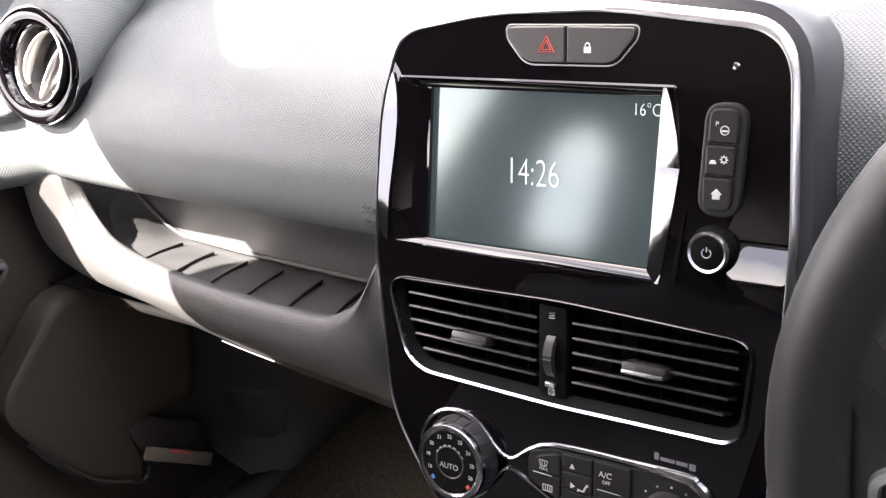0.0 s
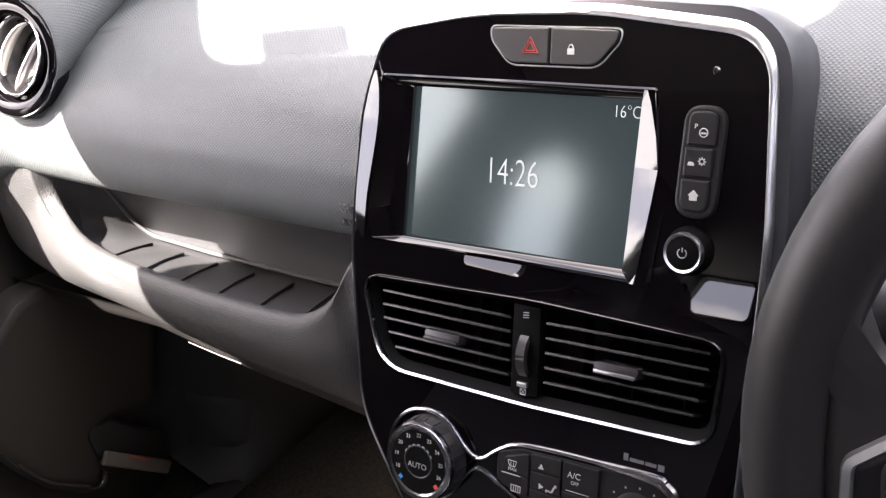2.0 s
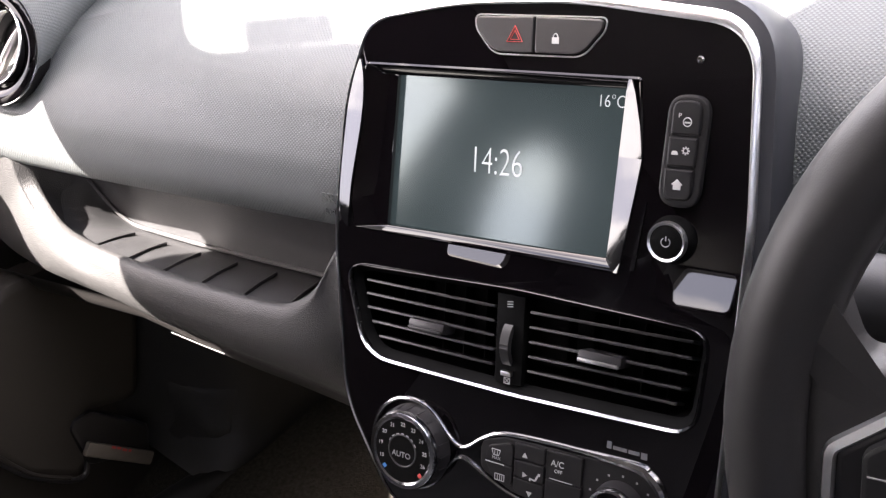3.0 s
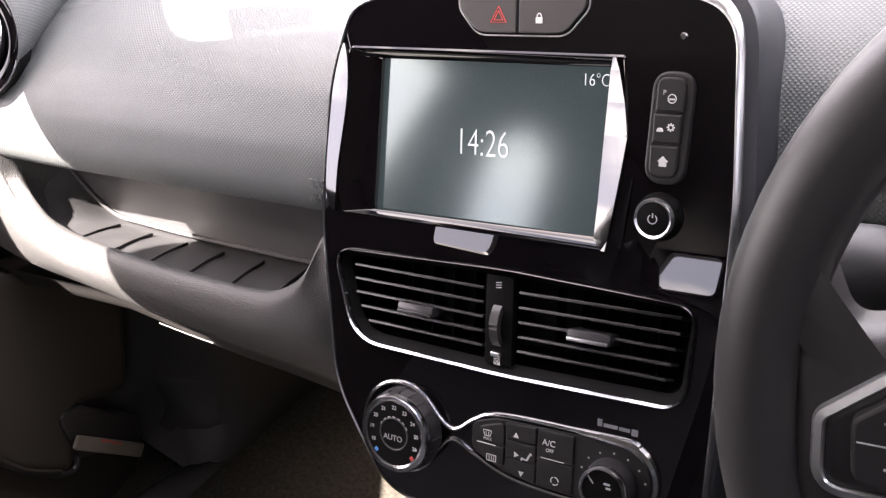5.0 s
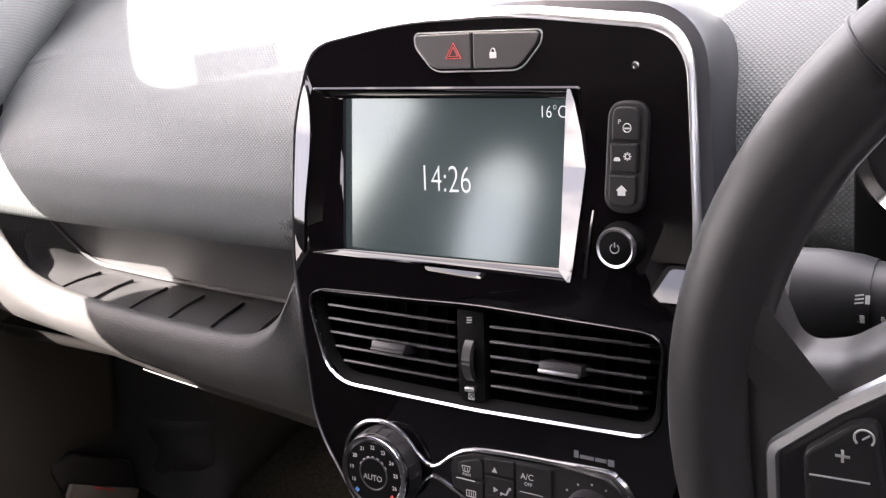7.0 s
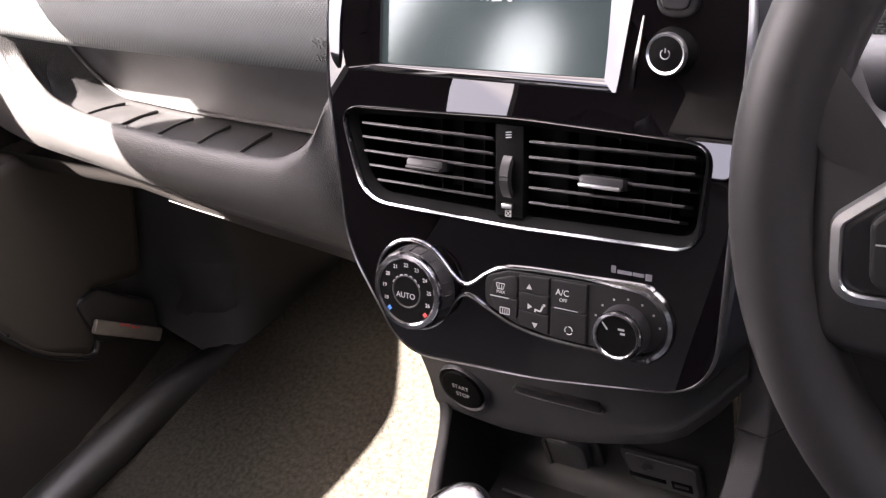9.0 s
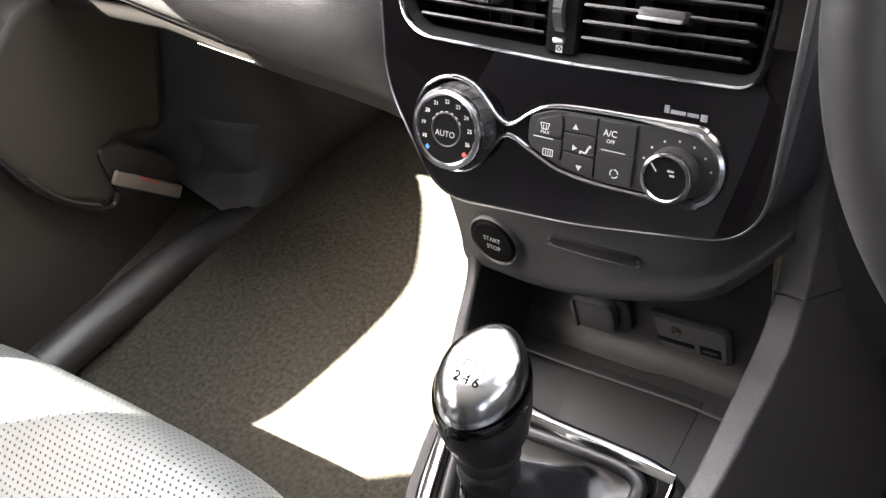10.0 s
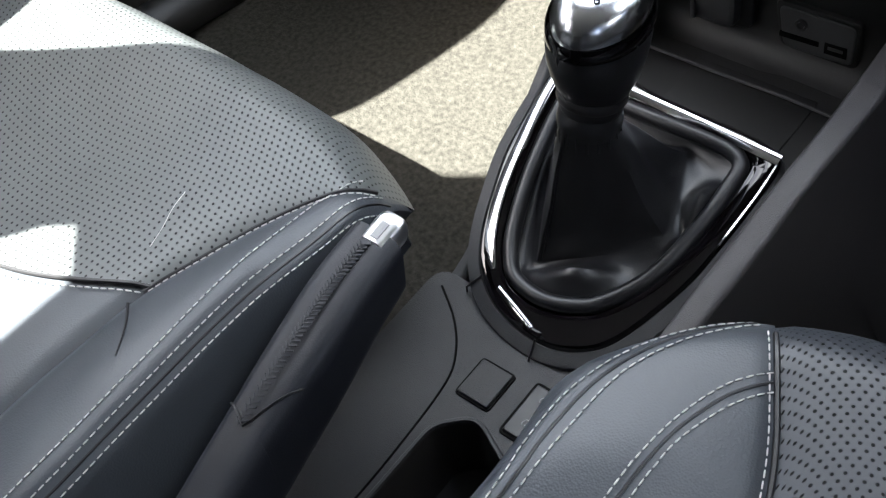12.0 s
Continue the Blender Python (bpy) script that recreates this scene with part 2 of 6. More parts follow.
def grid(rows, close_u=False, close_v=False, bm=None, caps=False, uv=False):
    """A sheet through rows of points."""
    bm = bm or bmesh.new()
    vs = [[bm.verts.new(p) for p in r] for r in rows]
    n = len(rows[0])
    fs = []
    for i in range(len(rows) if close_u else len(rows) - 1):
        for j in range(n if close_v else n - 1):
            a, b = vs[i], vs[(i + 1) % len(rows)]
            try:
                fs.append(bm.faces.new((a[j], a[(j + 1) % n], b[(j + 1) % n], b[j])))
            except ValueError:
                pass
    if caps:
        for r in (vs[0], vs[-1]):
            try:
                bm.faces.new(r)
            except ValueError:
                pass
    if uv:
        lay = bm.loops.layers.uv.new("size")
        pos = {}
        for i, r in enumerate(vs):
            run = 0.0
            for j, v in enumerate(r):
                if j:
                    run += (v.co - r[j - 1].co).length
                pos[v] = run
        down = {}
        for j in range(n):
            run = 0.0
            for i in range(len(vs)):
                if i:
                    run += (vs[i][j].co - vs[i - 1][j].co).length
                down[vs[i][j]] = run
        if uv == "even":
            across = [sum(pos[r[j]] for r in vs) / len(vs) for j in range(n)]
            along = [sum(down[v] for v in r) / n for r in vs]
            for i, r in enumerate(vs):
                for j, v in enumerate(r):
                    pos[v], down[v] = across[j], along[i]
        for f in bm.faces:
            for lp in f.loops:
                lp[lay].uv = (pos[lp.vert], down[lp.vert])
    return bm


def plate(outline, holes, top, bottom, bm=None):
    """A flat slab with holes through it."""
    bm = bm or bmesh.new()
    rings = []
    edges = []
    for ring in (outline, *holes):
        vs = [bm.verts.new((p.x, p.y, top)) for p in ring]
        rings.append(vs)
        edges += [bm.edges.new((vs[i], vs[(i + 1) % len(vs)])) for i in range(len(vs))]
    bmesh.ops.triangle_fill(bm, use_beauty=True, use_dissolve=False, edges=edges)
    for vs in rings:
        low = [bm.verts.new((v.co.x, v.co.y, bottom)) for v in vs]
        for i in range(len(vs)):
            j = (i + 1) % len(vs)
            bm.faces.new((vs[i], vs[j], low[j], low[i]))
    return bm


def slab(outline, top, bottom, edge=0.0006, bm=None, dome=0.0):
    """A closed slab with a softened upper edge."""
    rows = [lift(outline, bottom), lift(outline, top - edge), lift(offset(outline, -edge * 0.3), top - edge * 0.3), lift(offset(outline, -edge), top), lift(offset(outline, -edge * 1.25), top)]
    bm = grid(rows, close_v=True, bm=bm)
    n = len(outline)
    last = list(bm.verts)[-n:]
    c = bm.verts.new(sum((v.co for v in last), Vector()) / n + Vector((0, 0, dome)))
    for i in range(n):
        bm.faces.new((last[i], last[(i + 1) % n], c))
    return bm


def box(size, m=None, edge=0.001, bm=None):
    bm2 = bmesh.new()
    bmesh.ops.create_cube(bm2, size=1)
    bmesh.ops.scale(bm2, vec=size, verts=bm2.verts)
    if edge:
        bmesh.ops.bevel(bm2, geom=bm2.edges[:], offset=edge, segments=2, profile=0.6, affect="EDGES")
    if m is not None:
        bmesh.ops.transform(bm2, matrix=m, verts=bm2.verts)
    if bm is None:
        return bm2
    me = bpy.data.meshes.new("tmp")
    bm2.to_mesh(me)
    bm.from_mesh(me)
    bpy.data.meshes.remove(me)
    bm2.free()
    return bm


def lathe(profile, n=48, m=None, bm=None):
    """Turned about z: profile of (radius, height)."""
    rows = []
    for r, h in profile:
        rows.append([Vector((max(r, 1e-5) * math.cos(2 * math.pi * i / n), max(r, 1e-5) * math.sin(2 * math.pi * i / n), h)) for i in range(n)])
    if m is not None:
        rows = [[m @ p for p in r] for r in rows]
    return grid(rows, close_v=True, bm=bm)


def sweep(path, radius, closed=False, n=10, bm=None, flat=1.0, up=None, caps=True):
    """A tube along a path; radius a number or a function of 0..1; flat squashes it along up."""
    k = len(path)
    rows = []
    prev = None
    for i, p in enumerate(path):
        a = path[i - 1] if (i or closed) else p
        b = path[(i + 1) % k] if (i < k - 1 or closed) else p
        t = (b - a).normalized()
        ref = Vector(up) if up is not None else (prev if prev is not None else (Vector((0, 0, 1)) if abs(t.z) < 0.9 else Vector((1, 0, 0))))
        s = t.cross(ref).normalized()
        u = s.cross(t).normalized()
        prev = u
        r = radius(i / max(k - 1, 1)) if callable(radius) else radius
        rows.append([p + s * (r * math.cos(2 * math.pi * j / n)) + u * (r * flat * math.sin(2 * math.pi * j / n)) for j in range(n)])
    return grid(rows, close_u=closed, close_v=True, bm=bm, caps=caps and not closed)


def letters(name, text, size, mat, parent, m, depth=0.0002, align="CENTER", stretch=1.0, thin=0.0):
    """A word in the built-in font, as a mesh."""
    cu = bpy.data.curves.new("tmp_text", "FONT")
    cu.body, cu.size, cu.extrude = text, size, depth
    cu.offset = -thin
    cu.align_x, cu.align_y = align, "CENTER"
    tmp = bpy.data.objects.new("tmp_text", cu)
    scene.collection.objects.link(tmp)
    bpy.context.view_layer.update()
    me = bpy.data.meshes.new_from_object(tmp.evaluated_get(bpy.context.evaluated_depsgraph_get()))
    bpy.data.objects.remove(tmp)
    bpy.data.curves.remove(cu)
    me.name = name
    me.materials.clear()
    me.materials.append(mat)
    ob = new(name, me)
    ob.parent = parent
    ob.matrix_local = m @ Matrix.Diagonal((stretch, 1, 1, 1))
    return ob


def shift(x, y, z=0.0):
    return Matrix.Translation((x, y, z))


def circle(cx, cy, r, n=40, ry=None):
    return [Vector((cx + r * math.cos(2 * math.pi * i / n), cy + (ry or r) * math.sin(2 * math.pi * i / n), 0)) for i in range(n)]


def dashes(path, length, gap, radius, bm=None, up=(0, 0, 1)):
    """Stitches along a path."""
    bm = bm or bmesh.new()
    run, acc = [0.0], 0.0
    for i in range(1, len(path)):
        acc += (path[i] - path[i - 1]).length
        run.append(acc)

    def at(s):
        for i in range(1, len(path)):
            if run[i] >= s:
                f = (s - run[i - 1]) / max(run[i] - run[i - 1], 1e-9)
                return path[i - 1].lerp(path[i], f)
        return path[-1]
    s = 0.0
    while s + length < acc:
        sweep([at(s), at(s + length * 0.25), at(s + length * 0.75), at(s + length)], lambda f: radius * (0.55 + 0.45 * math.sin(math.pi * min(max(f, 0.05), 0.95))), n=5, bm=bm)
        s += length + gap
    return bm


def bars(m, rows, parent, mat, name="printed_mark"):
    """Small printed strokes, each (x, y, width, height, turn)."""
    bm = bmesh.new()
    for x, y, w, h, a in rows:
        box((w, h, 0.0003), m @ pose(x, y, 0, 0, 0, a), 0, bm)
    return part(name, bm, mat, parent, smooth=False)


# ---- shell of the car, with its window openings ----
ground = part("ground", grid([[Vector((x, y, -0.32)) for x in (-60, -3, 3, 60)] for y in (-60, -3, 3, 60)]), ASPHALT)
tagged(ground, "grey asphalt ground under and around the car", "ground", kind="structure")

shell = thing("body_shell", "pale fabric-lined car body shell with roof, pillars and window openings", "car body", kind="structure")
# roof
part("roof", box((1.36, 1.70, 0.03), shift(0, -1.095, 1.140), 0.005), HEADLINER, shell)
# windscreen frame: local x across, local y up the slope
WS = Matrix.Translation((0, -0.235, 1.105)) @ pose(0, 0, 0, -23.7, 0, 0)
ws_out = rounded([(-0.70, -0.03, 0.02), (0.70, -0.03, 0.02), (1.0, 1.06, 0.02), (-1.0, 1.06, 0.02)], 3)
# the notch near the middle is added, unseen, to shade the driver-side pad
ws_hole = rounded([(-0.605, 0.053, 0.045), (-0.45, 0.085, 0.3), (-0.10, 0.109, 0.3), (-0.045, 0.27, 0.04), (0.16, 0.27, 0.04), (0.20, 0.105, 0.04), (0.45, 0.085, 0.3), (0.605, 0.053, 0.045), (0.88, 1.0, 0.05), (-0.88, 1.0, 0.05)], 8)
part("windscreen_frame", plate(ws_out, [ws_hole], 0.012, -0.012), DARK_PLASTIC, shell, local=WS, smooth=False)
for side, nm in ((-1, "left"), (1, "right")):
    # side frame: local x runs forwards, local y up
    lean = 19.0 * side
    SM = Matrix.Translation((side * 0.70, 0, 0.68)) @ pose(0, 0, 0, 0, -lean, 0) @ pose(0, 0, 0, 90, 0, 90)
    out = rounded([(-1.94, -0.12, 0.01), (0.75, -0.12, 0.01), (0.75, -0.08, 0.01), (0.33, 0.01, 0.02), (-0.27, 0.47, 0.03), (-1.64, 0.47, 0.02), (-1.68, 0.325, 0.02), (-1.94, 0.325, 0.02)], 3)
    # driver's opening narrowed, out of view, to hold light off that side
    top = 0.262 if side < 0 else 0.190
    low = -0.07 if side < 0 else 0.13
    front = rounded([(-0.637, low, 0.02), (0.08 if side < 0 else 0.0, low, 0.02), (0.02 if side < 0 else -0.03, max(low, 0.06) + (0.0 if side < 0 else 0.01), 0.02), (-0.07, 0.142, 0.02), (-0.16, 0.152, 0.03), (-0.265, 0.205, 0.03), (-0.40, 0.220, 0.05), (-0.50, top, 0.05), (-0.637, top, 0.02)], 6)
    rear = rounded([(-1.10, 0.118, 0.02), (-0.915, 0.070, 0.02), (-0.872, 0.13, 0.03), (-0.836, 0.215, 0.02), (-0.836, 0.250, 0.012), (-0.895, 0.305, 0.02), (-0.99, 0.290, 0.03), (-1.055, 0.20, 0.04)], 6)
    part("side_frame", plate(out, [front, rear], 0.006, -0.006), DARK_PLASTIC, shell, local=SM, smooth=False)
    part("lower_side", box((0.03, 2.9, 0.92), shift(side * 0.745, -0.75, 0.14), 0.004), DARK_PLASTIC, shell)
part("windscreen_label", box((0.0915, 0.045, 0.002), WS @ pose(-0.497, 0.1125, 0.0, 0, 0, 12), 0), PRINT_GREY, shell)
# tailgate, with two unseen openings added for the bright patch the fascia reflects
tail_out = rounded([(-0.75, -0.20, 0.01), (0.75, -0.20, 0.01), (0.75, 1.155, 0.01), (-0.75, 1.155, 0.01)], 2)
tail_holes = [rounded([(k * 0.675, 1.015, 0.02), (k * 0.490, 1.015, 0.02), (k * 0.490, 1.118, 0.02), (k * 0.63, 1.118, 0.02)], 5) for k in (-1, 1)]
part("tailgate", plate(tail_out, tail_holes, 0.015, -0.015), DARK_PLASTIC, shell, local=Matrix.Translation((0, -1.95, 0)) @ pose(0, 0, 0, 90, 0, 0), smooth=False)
part("bulkhead", box((1.5, 0.03, 1.0), shift(0, 0.80, 0.14), 0.004), DARK_PLASTIC, shell)

# carpet: flat under the seats, rising to the bulkhead
rows = []
for iy in range(40):
    y = -2.2 + 3.0 * (iy / 39)
    row = []
    for ix in range(31):
        x = -0.72 + 1.44 * ix / 30
        z = 0.004 * noise.noise((x * 9, y * 9, 0)) + max(0.0, y - 0.22) * 0.75
        row.append(Vector((x, y, z)))
    rows.append(row)
carpet = tagged(part("floor", grid(rows), CARPET), "beige-grey looped pile carpet on the car floor", "carpet", kind="structure")

# ---- dashboard ----
dash = thing("dashboard", "dark grey moulded dashboard with grained skin and an open shelf", "dashboard")


def dash_end(x):
    """How far the dashboard curls towards its end."""
    return max(0.0, (abs(x) - 0.50) / 0.22)


def pad_row(x):
    e = dash_end(x)
    lift_z = 0.018 * e + 0.012 * max(0.0, (abs(x) - 0.2) / 0.5)
    back = -0.012 * e
    prof = [(0.075, 0.452), (0.050, 0.447), (0.034, 0.450), (0.024, 0.462), (0.022, 0.480), (0.029, 0.505), (0.036, 0.519), (0.045, 0.532), (0.055, 0.5435), (0.068, 0.553), (0.081, 0.5605), (0.096, 0.567),
            (0.115, 0.5735), (0.135, 0.579), (0.20, 0.592), (0.35, 0.612), (0.60, 0.635), (0.79, 0.645)]
    row = []
    for y, z in prof:
        side = max(0.0, -0.519 + (max(z, 0.518) - 0.553) * 2.2 - x) if x < 0 else 0.0
        r = math.hypot(x + 0.567, (z + lift_z - 0.586) * 0.95)
        y += 0.05 * min(1.0, max(0.0, (0.050 - r) / 0.01)) * min(1.0, max(0.0, (0.125 - y) / 0.03))
        row.append(Vector((x, y + back - min(0.035, 0.55 * side) * (1 if y < 0.2 else 0), z + lift_z)))
    return row


def smooth_row(row, n=4):
    return spline(row, n)


part("pad", grid([smooth_row(pad_row(-0.735 + 0.0075 * i), 6) for i in range(81)], uv="even"), DASH_SKIN, dash, "grey dashboard pad with a fine woven grain")

# shelf: lip, front bolster and underside follow one curve across
LIP = spline([(-0.150, 0.020, 0.480), (-0.163, 0.012, 0.463), (-0.178, 0.002, 0.447), (-0.188, -0.018, 0.428), (-0.207, -0.028, 0.4165), (-0.238, -0.031, 0.4095), (-0.314, -0.031, 0.412), (-0.393, -0.029, 0.418),
              (-0.476, -0.018, 0.4185), (-0.539, -0.004, 0.4215), (-0.578, 0.012, 0.443), (-0.586, 0.021, 0.472), (-0.588, 0.032, 0.505)], 6)
LOW = spline([(-0.135, -0.030, 0.300), (-0.142, -0.030, 0.303), (-0.150, -0.029, 0.306), (-0.165, -0.028, 0.310), (-0.190, -0.026, 0.317), (-0.235, -0.026, 0.325), (-0.314, -0.025, 0.334), (-0.391, -0.022, 0.343),
              (-0.475, -0.0175, 0.355), (-0.575, -0.011, 0.366), (-0.640, -0.004, 0.388), (-0.652, 0.002, 0.425), (-0.634, 0.016, 0.498)], 6)
rows = []
for p, q in zip(LIP, LOW):
    d = q - p
    a = min(1.0, max(0.0, (-0.48 - p.x) / 0.09))
    w = 1 - 0.5 * a
    inner = p + Vector((0.008 * a, 0.012 - 0.002 * a, -0.004 + 0.004 * a))
    b = min(1.0, max(0.0, (p.z - 0.430) / 0.035))
    drop = Vector((0.006 * a, 0.006 + 0.004 * a, -0.020 - 0.030 * a)).lerp(Vector((0.014, 0.030, -0.012)), b)
    sec = [inner + drop, inner + drop * 0.3 + Vector((0.0, -0.0005, 0.0)), inner, p + Vector((0.003 * a, 0.004 - 0.002 * a, 0.0005)), p + Vector((0.001 * a, -0.003 + a * 0.002, -0.003 * (1 - a))),
           p + Vector((-0.003 * a, -0.008 * w, -0.012 * (1 - a))), p + d * 0.35 + Vector((0, -0.014 * w, 0)), p + d * 0.65 + Vector((0, -0.012 * w, 0)), q + Vector((0, -0.003, 0.008 * (1 - a))), q, q + Vector((0, 0.012, -0.004)), q + Vector((0, 0.10, -0.02))]
    rows.append(spline(sec, 3))
part("bolster", grid(rows), DASH_GRAIN, dash, "grained front bolster below the open shelf")


# shelf floor and back: the floor turns up steeply at its outer end
def shelf_front(x):
    return float(np.interp(-x, [0.12, 0.286, 0.336, 0.382, 0.423, 0.468, 0.52, 0.58], [0.402, 0.3995, 0.402, 0.407, 0.414, 0.4205, 0.412, 0.394])) - 0.002


def shelf_rear(x):
    return float(np.interp(-x, [0.12, 0.276, 0.366, 0.442, 0.50], [0.350, 0.352, 0.356, 0.3605, 0.366]))


lines = [(-0.125 - 0.009 * i, -0.125 - 0.009 * i, 0.0) for i in range(41)]
lines += [(-0.485 - 0.007 * k, -0.485 - 0.006 * k, (k / 14) ** 4) for k in range(1, 15)]
rows, back = [], []
for xa, xb, up in lines:
    xa = max(xa, -0.582)
    e = min(1.0, max(0.0, (-xa - 0.46) / 0.12))
    y0, y1 = -0.020 + 0.042 * e + 0.008 * up, 0.068
    za, zb = shelf_front(xa) + 0.062 * up ** 1.2, shelf_rear(xb) + 0.10 * up
    rows.append([Vector((xa, y0, za)), Vector(((xa + xb) / 2, (y0 + y1) / 2, (za + zb) / 2 + 0.001)), Vector((xb, y1 - 0.004, zb)), Vector((xb + 0.001 * up, y1, zb + 0.003 * (1 - up)))])
    back.append([rows[-1][3].copy(), Vector((xb + 0.004 * up, y1 + 0.003, zb + 0.012)), Vector((xb + 0.006 * up, y1 + 0.008, zb + 0.04)), Vector((xb + 0.006 * up, y1 + 0.004, max(0.468, zb + 0.06)))])
part("shelf_floor", grid([spline(r, 3) for r in rows]), LOW_PLASTIC, dash, "dark shelf floor with rubber ribs")
part("shelf_back", grid([spline(r, 3) for r in back]), LOW_PLASTIC, dash)
lipbm = sweep([r[3] + Vector((0, -0.002, 0.001)) for r in rows], 0.0020, n=8)
part("shelf_edge", lipbm, SURROUND, dash)
for x0, x1 in ((-0.468, -0.499), (-0.423, -0.455), (-0.382, -0.409), (-0.336, -0.362), (-0.286, -0.313), (-0.234, -0.264)):
    za, zb = shelf_front(x0), shelf_rear(x1)
    za, zb = za + (zb - za) * 0.07, za + (zb - za) * 0.77
    part("rib", sweep([Vector((x0, -0.014, za + 0.0012)), Vector(((x0 + x1) / 2, 0.017, (za + zb) / 2 + 0.0022)), Vector((x1, 0.048, zb + 0.0012))], 0.0017, n=6), SATIN_BLACK, dash)
# lower panel and glove box
rows = []
for i in range(13):
    x = -0.12 - 0.05 * i
    q = min(LOW[:48], key=lambda v: abs(v.x - x))
    rows.append([Vector((x, q.y + 0.006, q.z - 0.003)), Vector((x, q.y + 0.010, q.z - 0.012)), Vector((x, q.y + 0.013, q.z - 0.028)), Vector((x, q.y + 0.022, q.z - 0.042)), Vector((x, 0.045, 0.27)), Vector((x, 0.11, 0.22)), Vector((x, 0.22, 0.17)), Vector((x, 0.45, 0.15))])
part("lower_panel", grid([smooth_row(r) for r in rows]), DARK_PLASTIC, dash)
gpath = spline([(-0.4275, -0.0075, 0.3140), (-0.39, -0.0090, 0.3100), (-0.3565, -0.0100, 0.3070)], 6)
part("glovebox_handle", sweep(gpath, 0.0008, n=8), DARK_PLASTIC, dash, "thin grey glove box handle edge")
# pad behind the centre fascia
part("pad", grid([smooth_row([p for p in pad_row(-0.150 + 0.014 * i) if p.y > 0.09]) for i in range(21)], uv="even"), DASH_SKIN, dash)
# pad right of the centre, up to the instrument hood
part("pad", grid([smooth_row([p + Vector((0, 0.02, 0.012)) for p in pad_row(0.12 + 0.03 * i)]) for i in range(21)], uv=True), DASH_SKIN, dash)
part("driver_lower_panel", grid([[Vector((x, 0.045, 0.48)), Vector((x, 0.03, 0.40)), Vector((x, 0.05, 0.30)), Vector((x, 0.2, 0.2)), Vector((x, 0.4, 0.16))] for x in (0.14, 0.3, 0.5, 0.73)]), DARK_PLASTIC, dash)
letters("airbag_mark", "SRS", 0.012, EMBOSS, dash, Matrix.Translation((-0.1765, 0.0206, 0.486)) @ pose(0, 0, 0, 80, 0, 0), 0.0005)
letters("airbag_mark", "AIRBAG", 0.008, EMBOSS, dash, Matrix.Translation((-0.1745, 0.0206, 0.473)) @ pose(0, 0, 0, 80, 0, 0), 0.0005)

# round outer vent
VM = Matrix.Translation((-0.559, 0.047, 0.586)) @ pose(0, 0, 0, 62, 0, 14) @ Matrix.Diagonal((0.80, 0.80, 0.8, 1))
BARREL = pose(0.009, 0.001, -0.003, 0, -13, -40)
vent = thing("round_air_vent", "round air vent with glossy black ring and chrome edges", "air vent", VM)
part("bezel", lathe([(0.067, -0.02), (0.0676, -0.003), (0.0668, 0.0005), (0.0645, 0.0025), (0.0605, 0.0042), (0.0560, 0.0048), (0.0520, 0.0036), (0.0485, 0.0005), (0.046, -0.006), (0.040, -0.014)], 72), PIANO, vent, "glossy black outer ring")
part("rim", lathe([(0.0670, -0.0010), (0.0680, 0.0002), (0.0680, 0.0012), (0.0666, 0.0016)], 72), CHROME, vent)
barrel = part("barrel", lathe([(0.034, -0.024), (0.0435, 0.001), (0.0462, 0.006), (0.043, 0.004), (0.041, -0.004), (0.038, -0.030), (0.0, -0.031)], 64), SATIN_BLACK, vent, local=BARREL)
part("barrel_rim", lathe([(0.0446, 0.0050), (0.0453, 0.0068), (0.0464, 0.0066), (0.0468, 0.0048)], 64), CHROME, barrel, "bright barrel rim")
for off, bow in ((-0.012, -0.010), (0.015, 0.007)):
    arc = [Vector((off + bow * math.cos(a), 0.036 * math.sin(a), -0.004 + 0.006 * math.cos(a))) for a in [radians(-80 + 16 * k) for k in range(11)]]
    part("vane", sweep(arc, lambda f: 0.0042 * (0.25 + 0.75 * math.sin(math.pi * min(max(f, 0.04), 0.96))), n=10, flat=1.6, up=(0, 0, 1)), VANE, barrel, "bright curved vane")

# the tube that carries the vent runs back over the pad
TUBE = Vector((0.060, 0.30, 0.125))
ring0 = [Vector((0.0674 * math.cos(2 * math.pi * i / 96), 0.0674 * math.sin(2 * math.pi * i / 96), 0.0004)) for i in range(97)]
tube_rows = []
for f, grow in ((0.0, 1.0), (0.008, 1.035), (0.03, 1.06), (0.10, 1.09), (0.3, 1.14), (0.6, 1.2), (1.0, 1.28)):
    tube_rows.append([VM @ (p * (1 + (grow - 1) * max(0.0, (p.x * 0.55 + p.y * 0.83) / 0.0674))) + TUBE * f for p in ring0])
part("vent_tube", grid(tube_rows[::-1], uv="even"), DASH_SKIN, dash, "grained tube round the outer vent")

# ---- centre fascia: local x across, y up its slope, z out of it ----
FM = Matrix(((1, 0, 0, 0), (0, 0.5, -0.8660254, 0), (0, 0.8660254, 0.5, 0.49), (0, 0, 0, 1)))
fascia = thing("centre_fascia", "piano black centre fascia with a chrome edge, leaning back", "dashboard fascia", FM)
EDGE = rounded([(-0.1400, 0.0765, 0.2), (-0.1355, 0.0955, 0.08), (-0.121, 0.1345, 0.030), (-0.05, 0.1455, 0.3), (0.03, 0.1465, 0.3), (0.134, 0.134, 0.030), (0.1395, 0.03, 0.3), (0.1365, -0.10, 0.3), (0.134, -0.178, 0.040),
                (0.02, -0.1945, 0.4), (-0.088, -0.2005, 0.045), (-0.135, -0.128, 0.09), (-0.1475, -0.01, 0.2)], 10)
